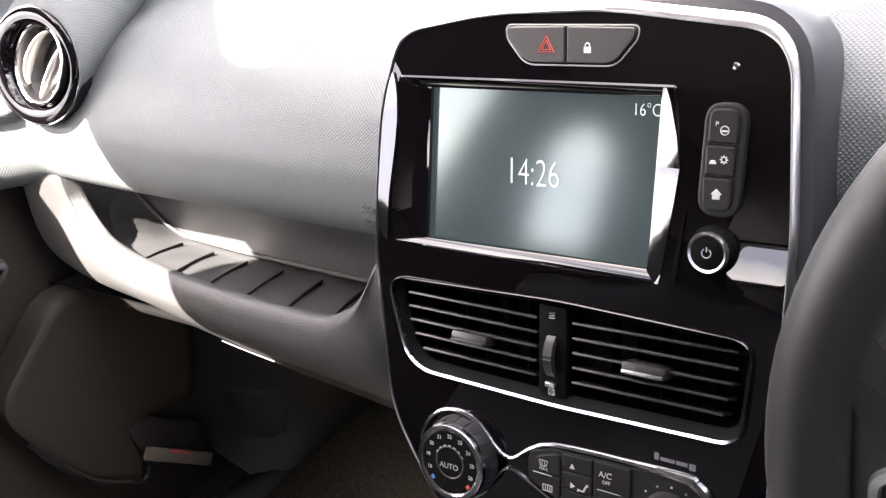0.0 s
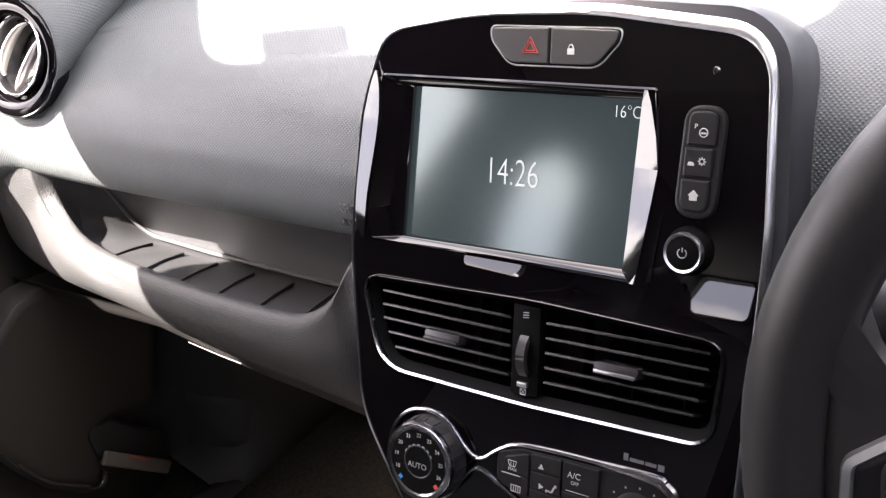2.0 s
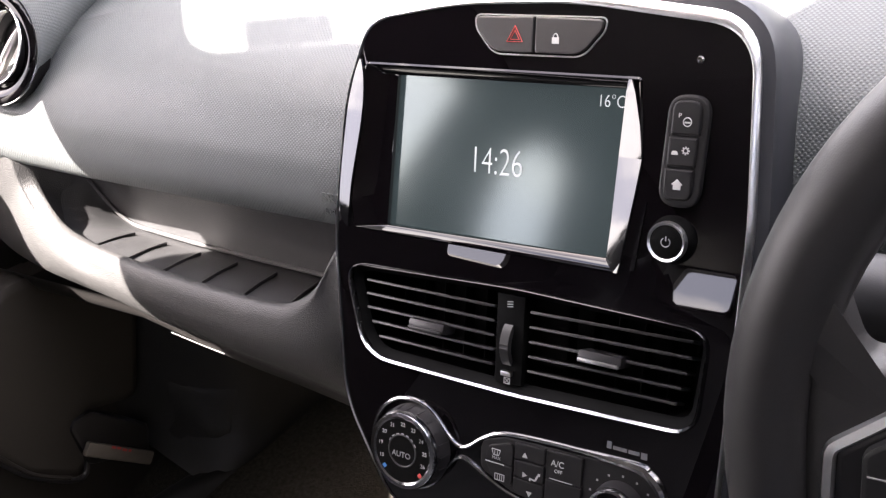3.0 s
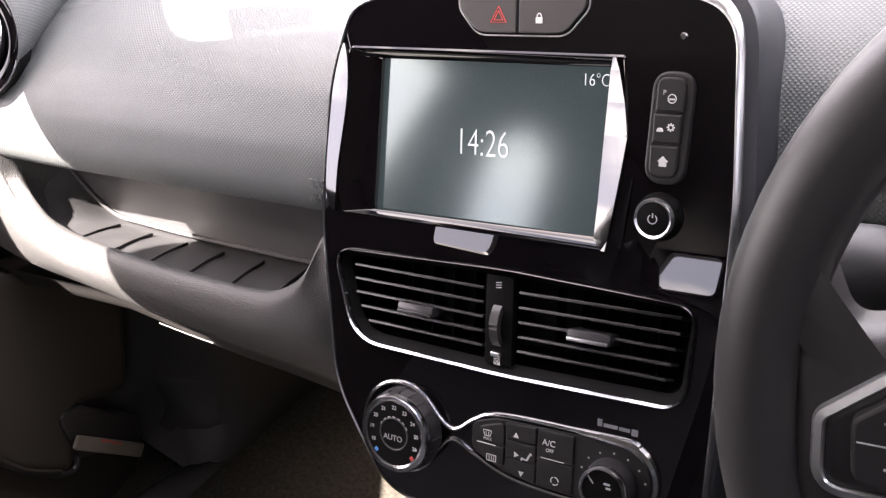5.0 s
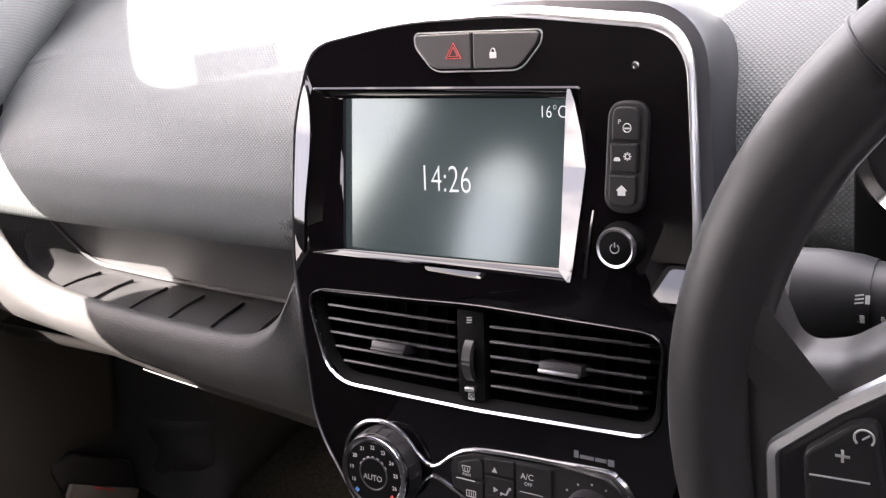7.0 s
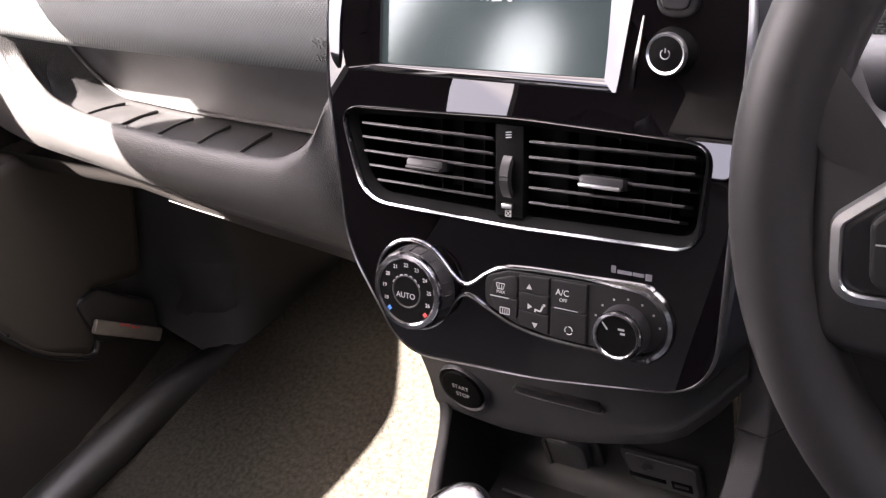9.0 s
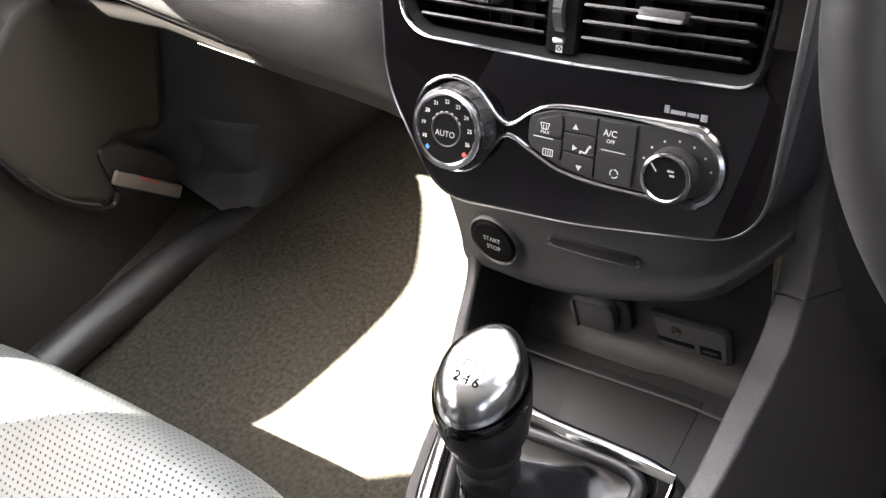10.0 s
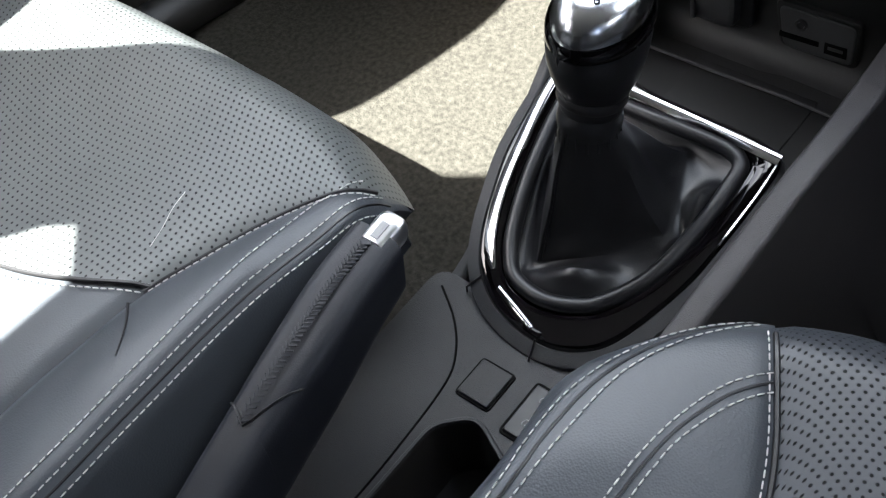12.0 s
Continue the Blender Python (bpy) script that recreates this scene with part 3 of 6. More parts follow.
SCREEN_HOLE = rounded([(-0.1235, 0.1080, 0.004), (0.0735, 0.1065, 0.003), (0.0775, 0.061, 0.006), (0.0672, -0.0066, 0.003), (-0.1310, -0.0048, 0.004), (-0.1345, 0.014, 0.008)], 5)
VENT_HOLE = rounded([(-0.136, -0.0305, 0.012), (0.0, -0.027, 0.5), (0.125, -0.031, 0.014), (0.120, -0.0915, 0.016), (0.0, -0.0945, 0.6), (-0.118, -0.0925, 0.03)], 8)
part("front_plate", plate(EDGE, [SCREEN_HOLE, VENT_HOLE], 0.008, -0.012), PIANO, fascia, "glossy piano black front plate", smooth=False)
# chrome edge, wide along the top and the driver's side


def trim_width(p):
    return 0.0012 + 0.0028 * min(1.0, max(0.0, (p.x + 0.06) / 0.12)) * min(1.0, max(0.0, (p.y + 0.19) / 0.14)) + 0.0035 * min(1.0, max(0.0, (p.y - 0.115) / 0.02))


OUT1 = offset(EDGE, trim_width)
part("edge_trim", grid([lift(EDGE, 0.006), lift(EDGE, 0.0090), lift(offset(EDGE, lambda p: trim_width(p) * 0.18), 0.0096), lift(offset(EDGE, lambda p: trim_width(p) * 0.6), 0.0090), lift(OUT1, 0.0072), lift(OUT1, 0.0)], close_v=True), SATIN_CHROME, fascia, "chrome edge trim")


def shroud_width(p):
    return trim_width(p) + 0.0006 + 0.0080 * min(1.0, max(0.0, (p.x + 0.02) / 0.12)) * min(1.0, max(0.0, (p.y + 0.22) / 0.2))


OUT2 = offset(EDGE, shroud_width)
part("shroud", grid([lift(OUT1, 0.0055), lift(offset(EDGE, lambda p: shroud_width(p) - 0.002), 0.0045), lift(OUT2, 0.0), lift(OUT2, -0.03), lift(offset(EDGE, 0.006), -0.11)], close_v=True), SHROUD, fascia, "satin dark surround")

# screen and its faceted bezel
INNER = rounded([(-0.1005, 0.1003, 0.0012), (0.0625, 0.0995, 0.0012), (0.0605, 0.05, 0.002), (0.0590, 0.0003, 0.0012), (-0.1065, -0.0006, 0.0012), (-0.1035, 0.05, 0.002)], 5)
touch = part("touchscreen", slab(rounded([(-0.112, 0.104, 0.001), (0.066, 0.104, 0.001), (0.066, -0.004, 0.001), (-0.112, -0.004, 0.001)], 2), 0.0, -0.006, 0.0003), DISPLAY, fascia, "lit grey-blue touchscreen showing the time", smooth=False, local=pose(0, 0, 0.0006, 0, -1.2, 0))
STEP = rounded([(-0.114, 0.1025, 0.003), (0.064, 0.1020, 0.002), (0.065, 0.055, 0.01), (0.062, -0.0024, 0.002), (-0.114, -0.0016, 0.002), (-0.115, 0.02, 0.01)], 5)
part("bezel", grid([lift(SCREEN_HOLE, 0.008), lift(offset(SCREEN_HOLE, -0.0012), 0.0088), lift(STEP, 0.0042), lift(INNER, 0.0030), lift(INNER, 0.0)], close_v=True), PIANO, fascia, "faceted glossy bezel round the screen")
letters("clock", "14:26", 0.0245, DIGITS, touch, shift(-0.0240, 0.0490, 0.0004), 0.0001, stretch=0.74, thin=0.0004)
letters("temperature", "16°C", 0.0102, DIGITS, touch, shift(0.053, 0.0915, 0.0004), 0.0001, stretch=0.85, thin=0.00015)
# faceted wing along the passenger side of the screen
wing = []
for w, xo, xi in ((0.1095, -0.1292, -0.1272), (0.103, -0.1320, -0.1252), (0.096, -0.1342, -0.1240), (0.087, -0.1365, -0.1236), (0.0775, -0.1385, -0.1239), (0.062, -0.1404, -0.1260), (0.0447, -0.1424, -0.1293),
                  (0.0268, -0.1440, -0.1326), (0.010, -0.1444, -0.1343), (0.001, -0.1422, -0.1352), (-0.0045, -0.1380, -0.1360)):
    wing.append(Vector((xo, w, xi)))
wing = [[Vector((q.x, q.y, 0.0078)), Vector((q.x + 0.0004, q.y, 0.0090)), Vector((q.z - 0.0004, q.y, 0.0090 + 0.11 * (q.z - q.x))), Vector((q.z + 0.0002, q.y, 0.0070))] for q in spline([tuple(q) for q in wing], 4)]
facet = []
for w, xo, xi in ((0.1050, 0.0680, 0.0655), (0.098, 0.0706, 0.0642), (0.080, 0.0748, 0.0628), (0.061, 0.0774, 0.0614), (0.042, 0.0748, 0.0606), (0.020, 0.0714, 0.0598), (0.0, 0.0684, 0.0584), (-0.0062, 0.0670, 0.0640)):
    facet.append([Vector((xo, w, 0.0080)), Vector((xo - 0.0004, w, 0.0094)), Vector((xi, w, 0.0094 - 0.21 * (xo - xi))), Vector((xi, w, 0.001))])
part("driver_facet", grid(facet), FACET, fascia, "bright facet beside the screen", smooth=False)
part("driver_sliver", grid([[Vector((xo, w, 0.0090)), Vector((xi, w, 0.0090 - 0.21 * (xo - xi))), Vector((xi, w, 0.0070))] for w, xo, xi in ((0.0370, 0.0817, 0.0808), (0.0165, 0.0792, 0.0770), (-0.0035, 0.0770, 0.0742))]), FACET, fascia, smooth=False)
part("side_facet", grid(wing), FACET, fascia)

# hazard and lock buttons
for lo, hi, nm, lab in ((-0.037, 0.0035, "hazard_button", "grey hazard light button with red triangle"), (0.0050, 0.049, "lock_button", "grey door lock button with white padlock")):
    if lo < 0:
        o = rounded([(lo, 0.1385, 0.005), (hi, 0.1385, 0.001), (hi, 0.1175, 0.001), (-0.0240, 0.1176, 0.014), (lo + 0.001, 0.1315, 0.008)], 6)
    else:
        o = rounded([(lo, 0.1385, 0.001), (hi, 0.1375, 0.005), (hi - 0.001, 0.1315, 0.008), (0.0355, 0.1174, 0.014), (lo, 0.1175, 0.001)], 6)
    b = part(nm, slab(o, 0.0105, 0.004, 0.0008), BUTTON_GREY, fascia, lab)
    if lo < 0:
        tri = bmesh.new()
        for r in (0.0062, 0.0036):
            pts = [Vector((-0.0084 + r * math.sin(a), 0.1268 + r * math.cos(a), 0.0110)) for a in (0, 2.094, 4.189)]
            sweep(pts, 0.00035, closed=True, n=5, bm=tri)
        part("triangle_mark", tri, PRINT_RED, b)
    else:
        bm = box((0.0046, 0.0036, 0.0004), shift(0.0191, 0.1250, 0.0110), 0.0002)
        sweep([Vector((0.0191 + 0.0015 * math.cos(a), 0.1268 + 0.0021 * math.sin(a), 0.0110)) for a in [math.pi * i / 8 for i in range(9)]], 0.0004, n=5, bm=bm)
        part("padlock_mark", bm, PRINT_WHITE, b)
RIMP = rounded([(-0.0385, 0.1395, 0.006), (0.0505, 0.1385, 0.006), (0.0495, 0.1310, 0.009), (0.0360, 0.1160, 0.015), (-0.0245, 0.1162, 0.015), (-0.0375, 0.1310, 0.009)], 6)
part("button_rim", sweep(lift(RIMP, 0.0083), 0.0006, closed=True, n=6), SATIN_CHROME, fascia)
part("sensor", lathe([(0.0, 0.0095), (0.0016, 0.0092), (0.0022, 0.008)], 16, shift(0.106, 0.117, 0)), CHROME, fascia)

# the top of the fascia bends back a little
for ob in fascia.children_recursive:
    if ob.name.split(".")[0] in ("front_plate", "edge_trim", "shroud", "hazard_button", "triangle_mark", "lock_button", "padlock_mark", "button_rim", "sensor"):
        for v in ob.data.vertices:
            f = min(1.0, max(0.0, (v.co.y - 0.110) / 0.034))
            v.co.z -= 0.0028 * f
            v.co.x -= 0.0019 * f

# column of three buttons
pill = rounded([(0.0912, 0.0985, 0.011), (0.1155, 0.0985, 0.011), (0.1125, 0.0365, 0.011), (0.0880, 0.0365, 0.011)], 8)
part("button_frame", slab(pill, 0.0110, 0.006, 0.0015), KEY_BLACK, fascia)
cells = [(0.0955, 0.0762, 0.1024), (0.0755, 0.0588, 0.1012), (0.0581, 0.0400, 0.1002)]
for i, (top, bot, cx) in enumerate(cells):
    r = 0.006 if i == 0 else 0.001
    r2 = 0.006 if i == 2 else 0.001
    o = rounded([(cx - 0.0082, top, r), (cx + 0.0085, top, r), (cx + 0.0082, bot + 0.0004, r2), (cx - 0.0085, bot + 0.0004, r2)], 5)
    b = part("key", slab(o, 0.0128, 0.009, 0.0012), KEY_BLACK, fascia)
    my = (top + bot) / 2 - (0.002 if i == 0 else 0.0)
    bm = bmesh.new()
    if i == 0:
        sweep(lift(circle(cx + 0.001, my, 0.0023, 24), 0.0131), 0.0003, closed=True, n=5, bm=bm)
        box((0.0032, 0.0009, 0.0004), shift(cx + 0.001, my - 0.0003, 0.0131), 0, bm)
        part("wheel_mark", bm, PRINT_WHITE, b)
        letters("letter", "P", 0.0036, PRINT_WHITE, b, shift(cx - 0.0035, my + 0.0032, 0.0130), 0.0001)
    elif i == 1:
        for a in range(8):
            box((0.0007, 0.0008, 0.0004), pose(cx + 0.0025, my + 0.0012, 0.0131, 0, 0, a * 45) @ shift(0.0, 0.0019), 0, bm)
        sweep(lift(circle(cx + 0.0025, my + 0.0012, 0.0013, 20), 0.0131), 0.0003, closed=True, n=5, bm=bm)
        slab(rounded([(cx - 0.006, my - 0.0015, 0.0006), (cx - 0.005, my + 0.0006, 0.0008), (cx - 0.0025, my + 0.0006, 0.0008), (cx - 0.0014, my - 0.0015, 0.0006)], 3), 0.0132, 0.0126, 0.0002, bm)
        part("settings_mark", bm, PRINT_WHITE, b)
    else:
        slab(rounded([(cx - 0.0022, my - 0.0024, 0.0002), (cx + 0.0022, my - 0.0024, 0.0002), (cx + 0.0022, my + 0.0003, 0.0002), (cx + 0.0034, my + 0.0003, 0.0002), (cx, my + 0.0034, 0.0002),
                      (cx - 0.0034, my + 0.0003, 0.0002), (cx - 0.0022, my + 0.0003, 0.0002)], 2), 0.0132, 0.0126, 0.0002, bm)
        part("home_mark", bm, PRINT_WHITE, b)

# power knob
power = part("power_knob", lathe([(0.0140, 0.008), (0.0134, 0.011), (0.0118, 0.0140), (0.0112, 0.0170), (0.0092, 0.0178), (0.0, 0.0182)], 48, shift(0.0985, 0.0178, 0)), VENT_BLACK, fascia, "black rotary power knob with chrome ring")
part("ring", lathe([(0.0093, 0.0175), (0.0108, 0.0186), (0.0116, 0.0165), (0.0116, 0.0145)], 48, shift(0.0985, 0.0178, 0)), SATIN_CHROME, power)
bm = sweep([Vector((0.0985 + 0.0026 * math.sin(a), 0.0178 + 0.0026 * math.cos(a), 0.0184)) for a in [0.6 + 5.08 * i / 16 for i in range(17)]], 0.0003, n=5)
box((0.0006, 0.0026, 0.0004), shift(0.0985, 0.0198, 0.0184), 0, bm)
part("power_mark", bm, PRINT_GREY, power)
# unreadable maker's plate
bars(shift(0.0815, -0.1122, 0.0083), [(-0.012, 0.001, 0.003, 0.0045, 0), (-0.005, 0.0, 0.009, 0.0022, 0), (0.004, 0.0, 0.007, 0.0022, 0), (0.0105, -0.0005, 0.004, 0.0040, 0)], fascia, BADGE)

# ---- twin air vents in the fascia ----
vents = thing("centre_air_vents", "pair of black slatted centre air vents in a chrome surround", "air vent", FM)


def rim_r(p):
    return 0.0012 + 0.0008 * min(1, max(0, (-p.y - 0.045) / 0.04))


rimo = offset(VENT_HOLE, rim_r)
part("surround", grid([lift(VENT_HOLE, 0.002), lift(offset(VENT_HOLE, -0.0003), 0.0092), lift(offset(VENT_HOLE, lambda p: rim_r(p) * 0.5), 0.0110), lift(rimo, 0.0095), lift(rimo, 0.0078)], close_v=True), BRIGHT, vents, "chrome surround, thicker below")
inner = offset(VENT_HOLE, -0.005)
part("housing", grid([lift(VENT_HOLE, 0.006), lift(inner, 0.0005), lift(offset(inner, -0.001), -0.04), [Vector((0.0, -0.062, -0.042)) for _ in inner]], close_v=True), VENT_BLACK, vents)
part("divider", box((0.0205, 0.059, 0.012), shift(-0.0050, -0.0610, -0.0005), 0.002), VENT_BLACK, vents)
rows = []
for a in range(33):
    ang = radians(-75 + 150 * a / 32)
    r = 0.0225 if a % 2 else 0.0219
    y, z = -0.0645 + 0.0175 * math.sin(ang) / 0.966, -0.006 + 0.0175 * math.cos(ang) * (r / 0.0225)
    rows.append([Vector((-0.0095, y, z - 0.003)), Vector((-0.0087, y, z)), Vector((-0.0025, y, z)), Vector((-0.0017, y, z - 0.003))])
part("thumbwheel", grid(rows), BUTTON_GREY, vents, "ribbed grey thumbwheel")
part("wheel_stop", box((0.0075, 0.0032, 0.003), shift(-0.0052, -0.0830, 0.0065), 0.0005), SATIN_CHROME, vents)
bars(shift(-0.0052, -0.0378, 0.0060), [(0, 0.0016, 0.0042, 0.0006, 8), (0, 0.0, 0.0042, 0.0006, 8), (0, -0.0016, 0.0042, 0.0006, 8)], vents, PRINT_WHITE, "airflow_mark")
bars(shift(-0.0050, -0.0880, 0.0060), [(0, 0.0019, 0.0044, 0.0005, 0), (0, -0.0019, 0.0044, 0.0005, 0), (0.0020, 0, 0.0005, 0.0044, 0), (-0.0020, 0, 0.0005, 0.0044, 0), (0, 0, 0.0046, 0.0005, 45), (0, 0, 0.0046, 0.0005, -45)], vents, PRINT_WHITE, "closed_mark")
for side in (-1, 1):
    lo, hi = (-0.122, -0.0172) if side < 0 else (0.0085, 0.1145)
    for i in range(5):
        y = -0.0432 - 0.0096 * i
        lo2 = lo + (0.012 * max(0.0, (i - 1.5) / 2.5) ** 1.6 if side < 0 else 0.0)
        hi2 = hi - (0.0024 * max(0, i - 1) if side > 0 else 0.0)
        rise = -0.5 if side < 0 else 0.8
        m = shift((lo2 + hi2) / 2, y + (0.0 if side < 0 else 0.0010), -0.003) @ pose(0, 0, 0, 0, 0, rise) @ pose(0, 0, 0, -16, 0, 0)
        part("slat", box((hi2 - lo2, 0.0019, 0.016), m, 0.0008), SLAT, vents)
    for i in range(6):
        x = lo + 0.014 + (hi - lo - 0.02) * i / 5
        part("fin", box((0.0012, 0.052, 0.012), shift(x, -0.0615, -0.028), 0), VENT_BLACK, vents)
    kx, ky = (-0.0665, -0.0640) if side < 0 else (0.0600, -0.0605)
    tab = part("tab", box((0.029, 0.0075, 0.016), shift(kx, ky, 0.003) @ pose(0, 0, 0, -10, 0, 0), 0.0026), SATIN_BLACK, vents, "sliding tab on the slats")
    part("tab_edge", box((0.027, 0.0024, 0.002), shift(kx - 0.0005, ky - 0.0012, 0.0112), 0.0008), SATIN_CHROME if side > 0 else BUTTON_GREY, tab)

# ---- climate controls ----
clim = thing("climate_controls", "black climate control unit with chrome outline and two knobs", "climate control", FM)
LC, RC = (-0.0775, -0.1480), (0.0835, -0.1425)
LK, RK = (-0.0733, -0.1482), (0.0802, -0.1472)
arc_l = [(LC[0] + 0.0315 * math.cos(radians(a)), LC[1] + 0.0315 * math.sin(radians(a))) for a in range(40, 321, 20)]
arc_r = [(RC[0] + 0.0235 * math.cos(radians(a)), RC[1] + 0.0225 * math.sin(radians(a))) for a in range(-80, 81, 20)]
line = spline([(*p, 0) for p in [*arc_l, (-0.046, -0.1570), (-0.0385, -0.1485), (-0.0310, -0.1478), (-0.018, -0.1535), (0.004, -0.1620), (0.036, -0.1652), *arc_r,
                                (0.040, -0.1200), (-0.002, -0.1225), (-0.018, -0.1290), (-0.030, -0.1380), (-0.0385, -0.1400), (-0.047, -0.1345)]], 5, closed=True)
part("outline", sweep(lift(line, 0.0085), lambda f: 0.0014 + 0.0020 * min(1.0, max(0.0, (line[int(f * (len(line) - 1))].x - 0.05) / 0.04)), closed=True, n=8), BRIGHT, clim, "chrome outline")
plate_r = rounded([(-0.020, -0.1310, 0.008), (-0.002, -0.1245, 0.01), (0.083, -0.1215, 0.02), (0.1045, -0.130, 0.02), (0.1045, -0.155, 0.02), (0.083, -0.1630, 0.02), (0.030, -0.1635, 0.02), (0.004, -0.1600, 0.01), (-0.020, -0.1500, 0.008)], 6)
part("key_plate", slab(plate_r, 0.0092, 0.007, 0.0006), KEY_BLACK, clim)
keys = [
    ("demist_key", [(-0.0130, -0.1320, 0.004), (0.0050, -0.1258, 0.004), (0.0050, -0.1418, 0.001), (-0.0160, -0.1418, 0.002)]),
    ("rear_demist_key", [(-0.0160, -0.1428, 0.002), (0.0050, -0.1428, 0.001), (0.0050, -0.1570, 0.003), (-0.0110, -0.1510, 0.003)]),
    ("air_up_key", [(0.0060, -0.1255, 0.001), (0.0280, -0.1245, 0.001), (0.0280, -0.1355, 0.001), (0.0060, -0.1360, 0.001)]),
    ("air_mode_key", [(0.0060, -0.1368, 0.001), (0.0280, -0.1363, 0.001), (0.0280, -0.1485, 0.001), (0.0060, -0.1480, 0.001)]),
    ("air_down_key", [(0.0060, -0.1488, 0.001), (0.0280, -0.1493, 0.001), (0.0280, -0.1620, 0.001), (0.0060, -0.1580, 0.003)]),
    ("air_conditioning_key", [(0.0290, -0.1245, 0.001), (0.0540, -0.1238, 0.001), (0.0540, -0.1425, 0.001), (0.0290, -0.1425, 0.001)]),
    ("recirculation_key", [(0.0290, -0.1435, 0.001), (0.0540, -0.1435, 0.001), (0.0540, -0.1630, 0.002), (0.0290, -0.1622, 0.002)]),
]
made = {}
for nm, o in keys:
    made[nm] = part(nm, slab(rounded(o, 4), 0.0108, 0.008, 0.0007), KEY_BLACK, clim)
H = 0.0111
bars(shift(-0.0073, -0.1360, H), [(0, 0.0024, 0.0062, 0.0005, 0), (-0.0026, 0.0005, 0.0004, 0.0036, 18), (0.0026, 0.0005, 0.0004, 0.0036, -18), (0, -0.0014, 0.0044, 0.0005, 0), (-0.001, 0, 0.0004, 0.003, 0), (0.001, 0, 0.0004, 0.003, 0)], made["demist_key"], PRINT_WHITE, "demist_mark")
letters("word", "MAX", 0.0030, PRINT_WHITE, made["demist_key"], shift(-0.0070, -0.1394, H), 0.0001)
bars(shift(-0.0080, -0.1428, H), [(0, 0, 0.014, 0.0006, 0)], made["demist_key"], PRINT_WHITE, "light_strip")
bars(shift(-0.0040, -0.1518, H), [(0, 0.0021, 0.0068, 0.0005, 0), (0, -0.0021, 0.0068, 0.0005, 0), (-0.0034, 0, 0.0005, 0.0044, 0), (0.0034, 0, 0.0005, 0.0044, 0), (-0.0015, -0.0003, 0.0004, 0.0036, 0), (0.0002, -0.0003, 0.0004, 0.0036, 0), (0.0018, -0.0003, 0.0004, 0.0036, 0)], made["rear_demist_key"], PRINT_WHITE, "rear_demist_mark")


def arrow(cx, cy, r, turn, parent):
    pts = [Vector((cx + r * math.sin(a + radians(turn)), cy + r * math.cos(a + radians(turn)), 0)) for a in (0, 2.094, 4.189)]
    part("arrow_mark", slab(pts, H + 0.0002, H - 0.0003, 0.0001), PRINT_WHITE, parent, smooth=False)


arrow(0.0138, -0.1325, 0.0022, 0, made["air_up_key"])
arrow(0.0182, -0.1568, 0.0022, 180, made["air_down_key"])
arrow(0.0140, -0.1452, 0.0021, 90, made["air_mode_key"])
bars(shift(0.0225, -0.1455, H), [(-0.0025, -0.0012, 0.004, 0.0009, -10), (0.0005, 0.0004, 0.0012, 0.0042, -25), (0.0022, 0.0030, 0.0016, 0.0016, 0), (-0.0042, -0.0018, 0.0010, 0.0016, 0)], made["air_mode_key"], PRINT_WHITE, "seated_mark")
letters("word", "A/C", 0.0056, PRINT_WHITE, made["air_conditioning_key"], shift(0.0372, -0.1318, H), 0.0001)
letters("word", "OFF", 0.0032, PRINT_WHITE, made["air_conditioning_key"], shift(0.0380, -0.1366, H), 0.0001)
bars(shift(0.0400, -0.1422, H), [(0, 0, 0.016, 0.0005, 0)], made["air_conditioning_key"], PRINT_GREY, "light_strip")
bm = bmesh.new()
for k in range(3):
    sweep([Vector((0.0422 + 0.0026 * math.cos(a), -0.1556 + 0.0026 * math.sin(a), H)) for a in [k * 2.094 + 1.6 * i / 6 for i in range(7)]], 0.0003, n=5, bm=bm)
part("recirculation_mark", bm, PRINT_WHITE, made["recirculation_key"])


def knob(cx, cy, r, h, lab, ribs):
    k = part("knob", lathe([(r * 1.10, 0.008), (r * 1.08, h * 0.55), (r * 1.03, h * 0.80), (r * 0.99, h * 0.9)], 64, shift(cx, cy, 0)), SATIN_BLACK, clim, lab)
    for i in range(ribs):
        a = 360 * i / ribs
        part("rib", box((0.0009, 0.0012, h * 0.55), pose(cx, cy, h * 0.48, 0, 0, a) @ shift(0, r * 1.075, 0) @ pose(0, 0, 0, 4, 0, 0), 0), SATIN_BLACK, k)
    part("ring", lathe([(r * 1.03, h * 0.80), (r * 1.045, h * 0.90), (r * 1.0, h * 0.99), (r * 0.90, h), (r * 0.85, h * 0.965)], 64, shift(cx, cy, 0)), BRIGHT, k, "chrome ring")
    face = part("face", lathe([(r * 0.86, h * 0.97), (r * 0.85, h * 0.955), (0.0, h * 0.955)], 64, shift(cx, cy, 0)), VENT_BLACK, k, "black dial face")
    return k, face


KH = 0.0245
kl, face = knob(LK[0], LK[1], 0.0262, KH, "black temperature knob with chrome ring", 20)
for i, n in enumerate((18, 19, 20, 21, 22, 23, 24, 25, 26)):
    a = radians(-112 + 28 * i)
    letters("number", str(n), 0.0038, PRINT_WHITE, face, shift(LK[0] + 0.0185 * math.sin(a), LK[1] + 0.0185 * math.cos(a), KH * 0.957), 0.0001)
letters("word", "AUTO", 0.0056, PRINT_GREY, face, shift(LK[0] - 0.0008, LK[1] - 0.0030, KH * 0.957), 0.0001)
for i in range(7):
    a = radians(-60 + 20 * i)
    bars(shift(LK[0] + 0.0120 * math.sin(a), LK[1] + 0.0120 * math.cos(a), KH * 0.957), [(0, 0, 0.0022, 0.0006, -math.degrees(a))], face, PRINT_GREY, "dial_tick")
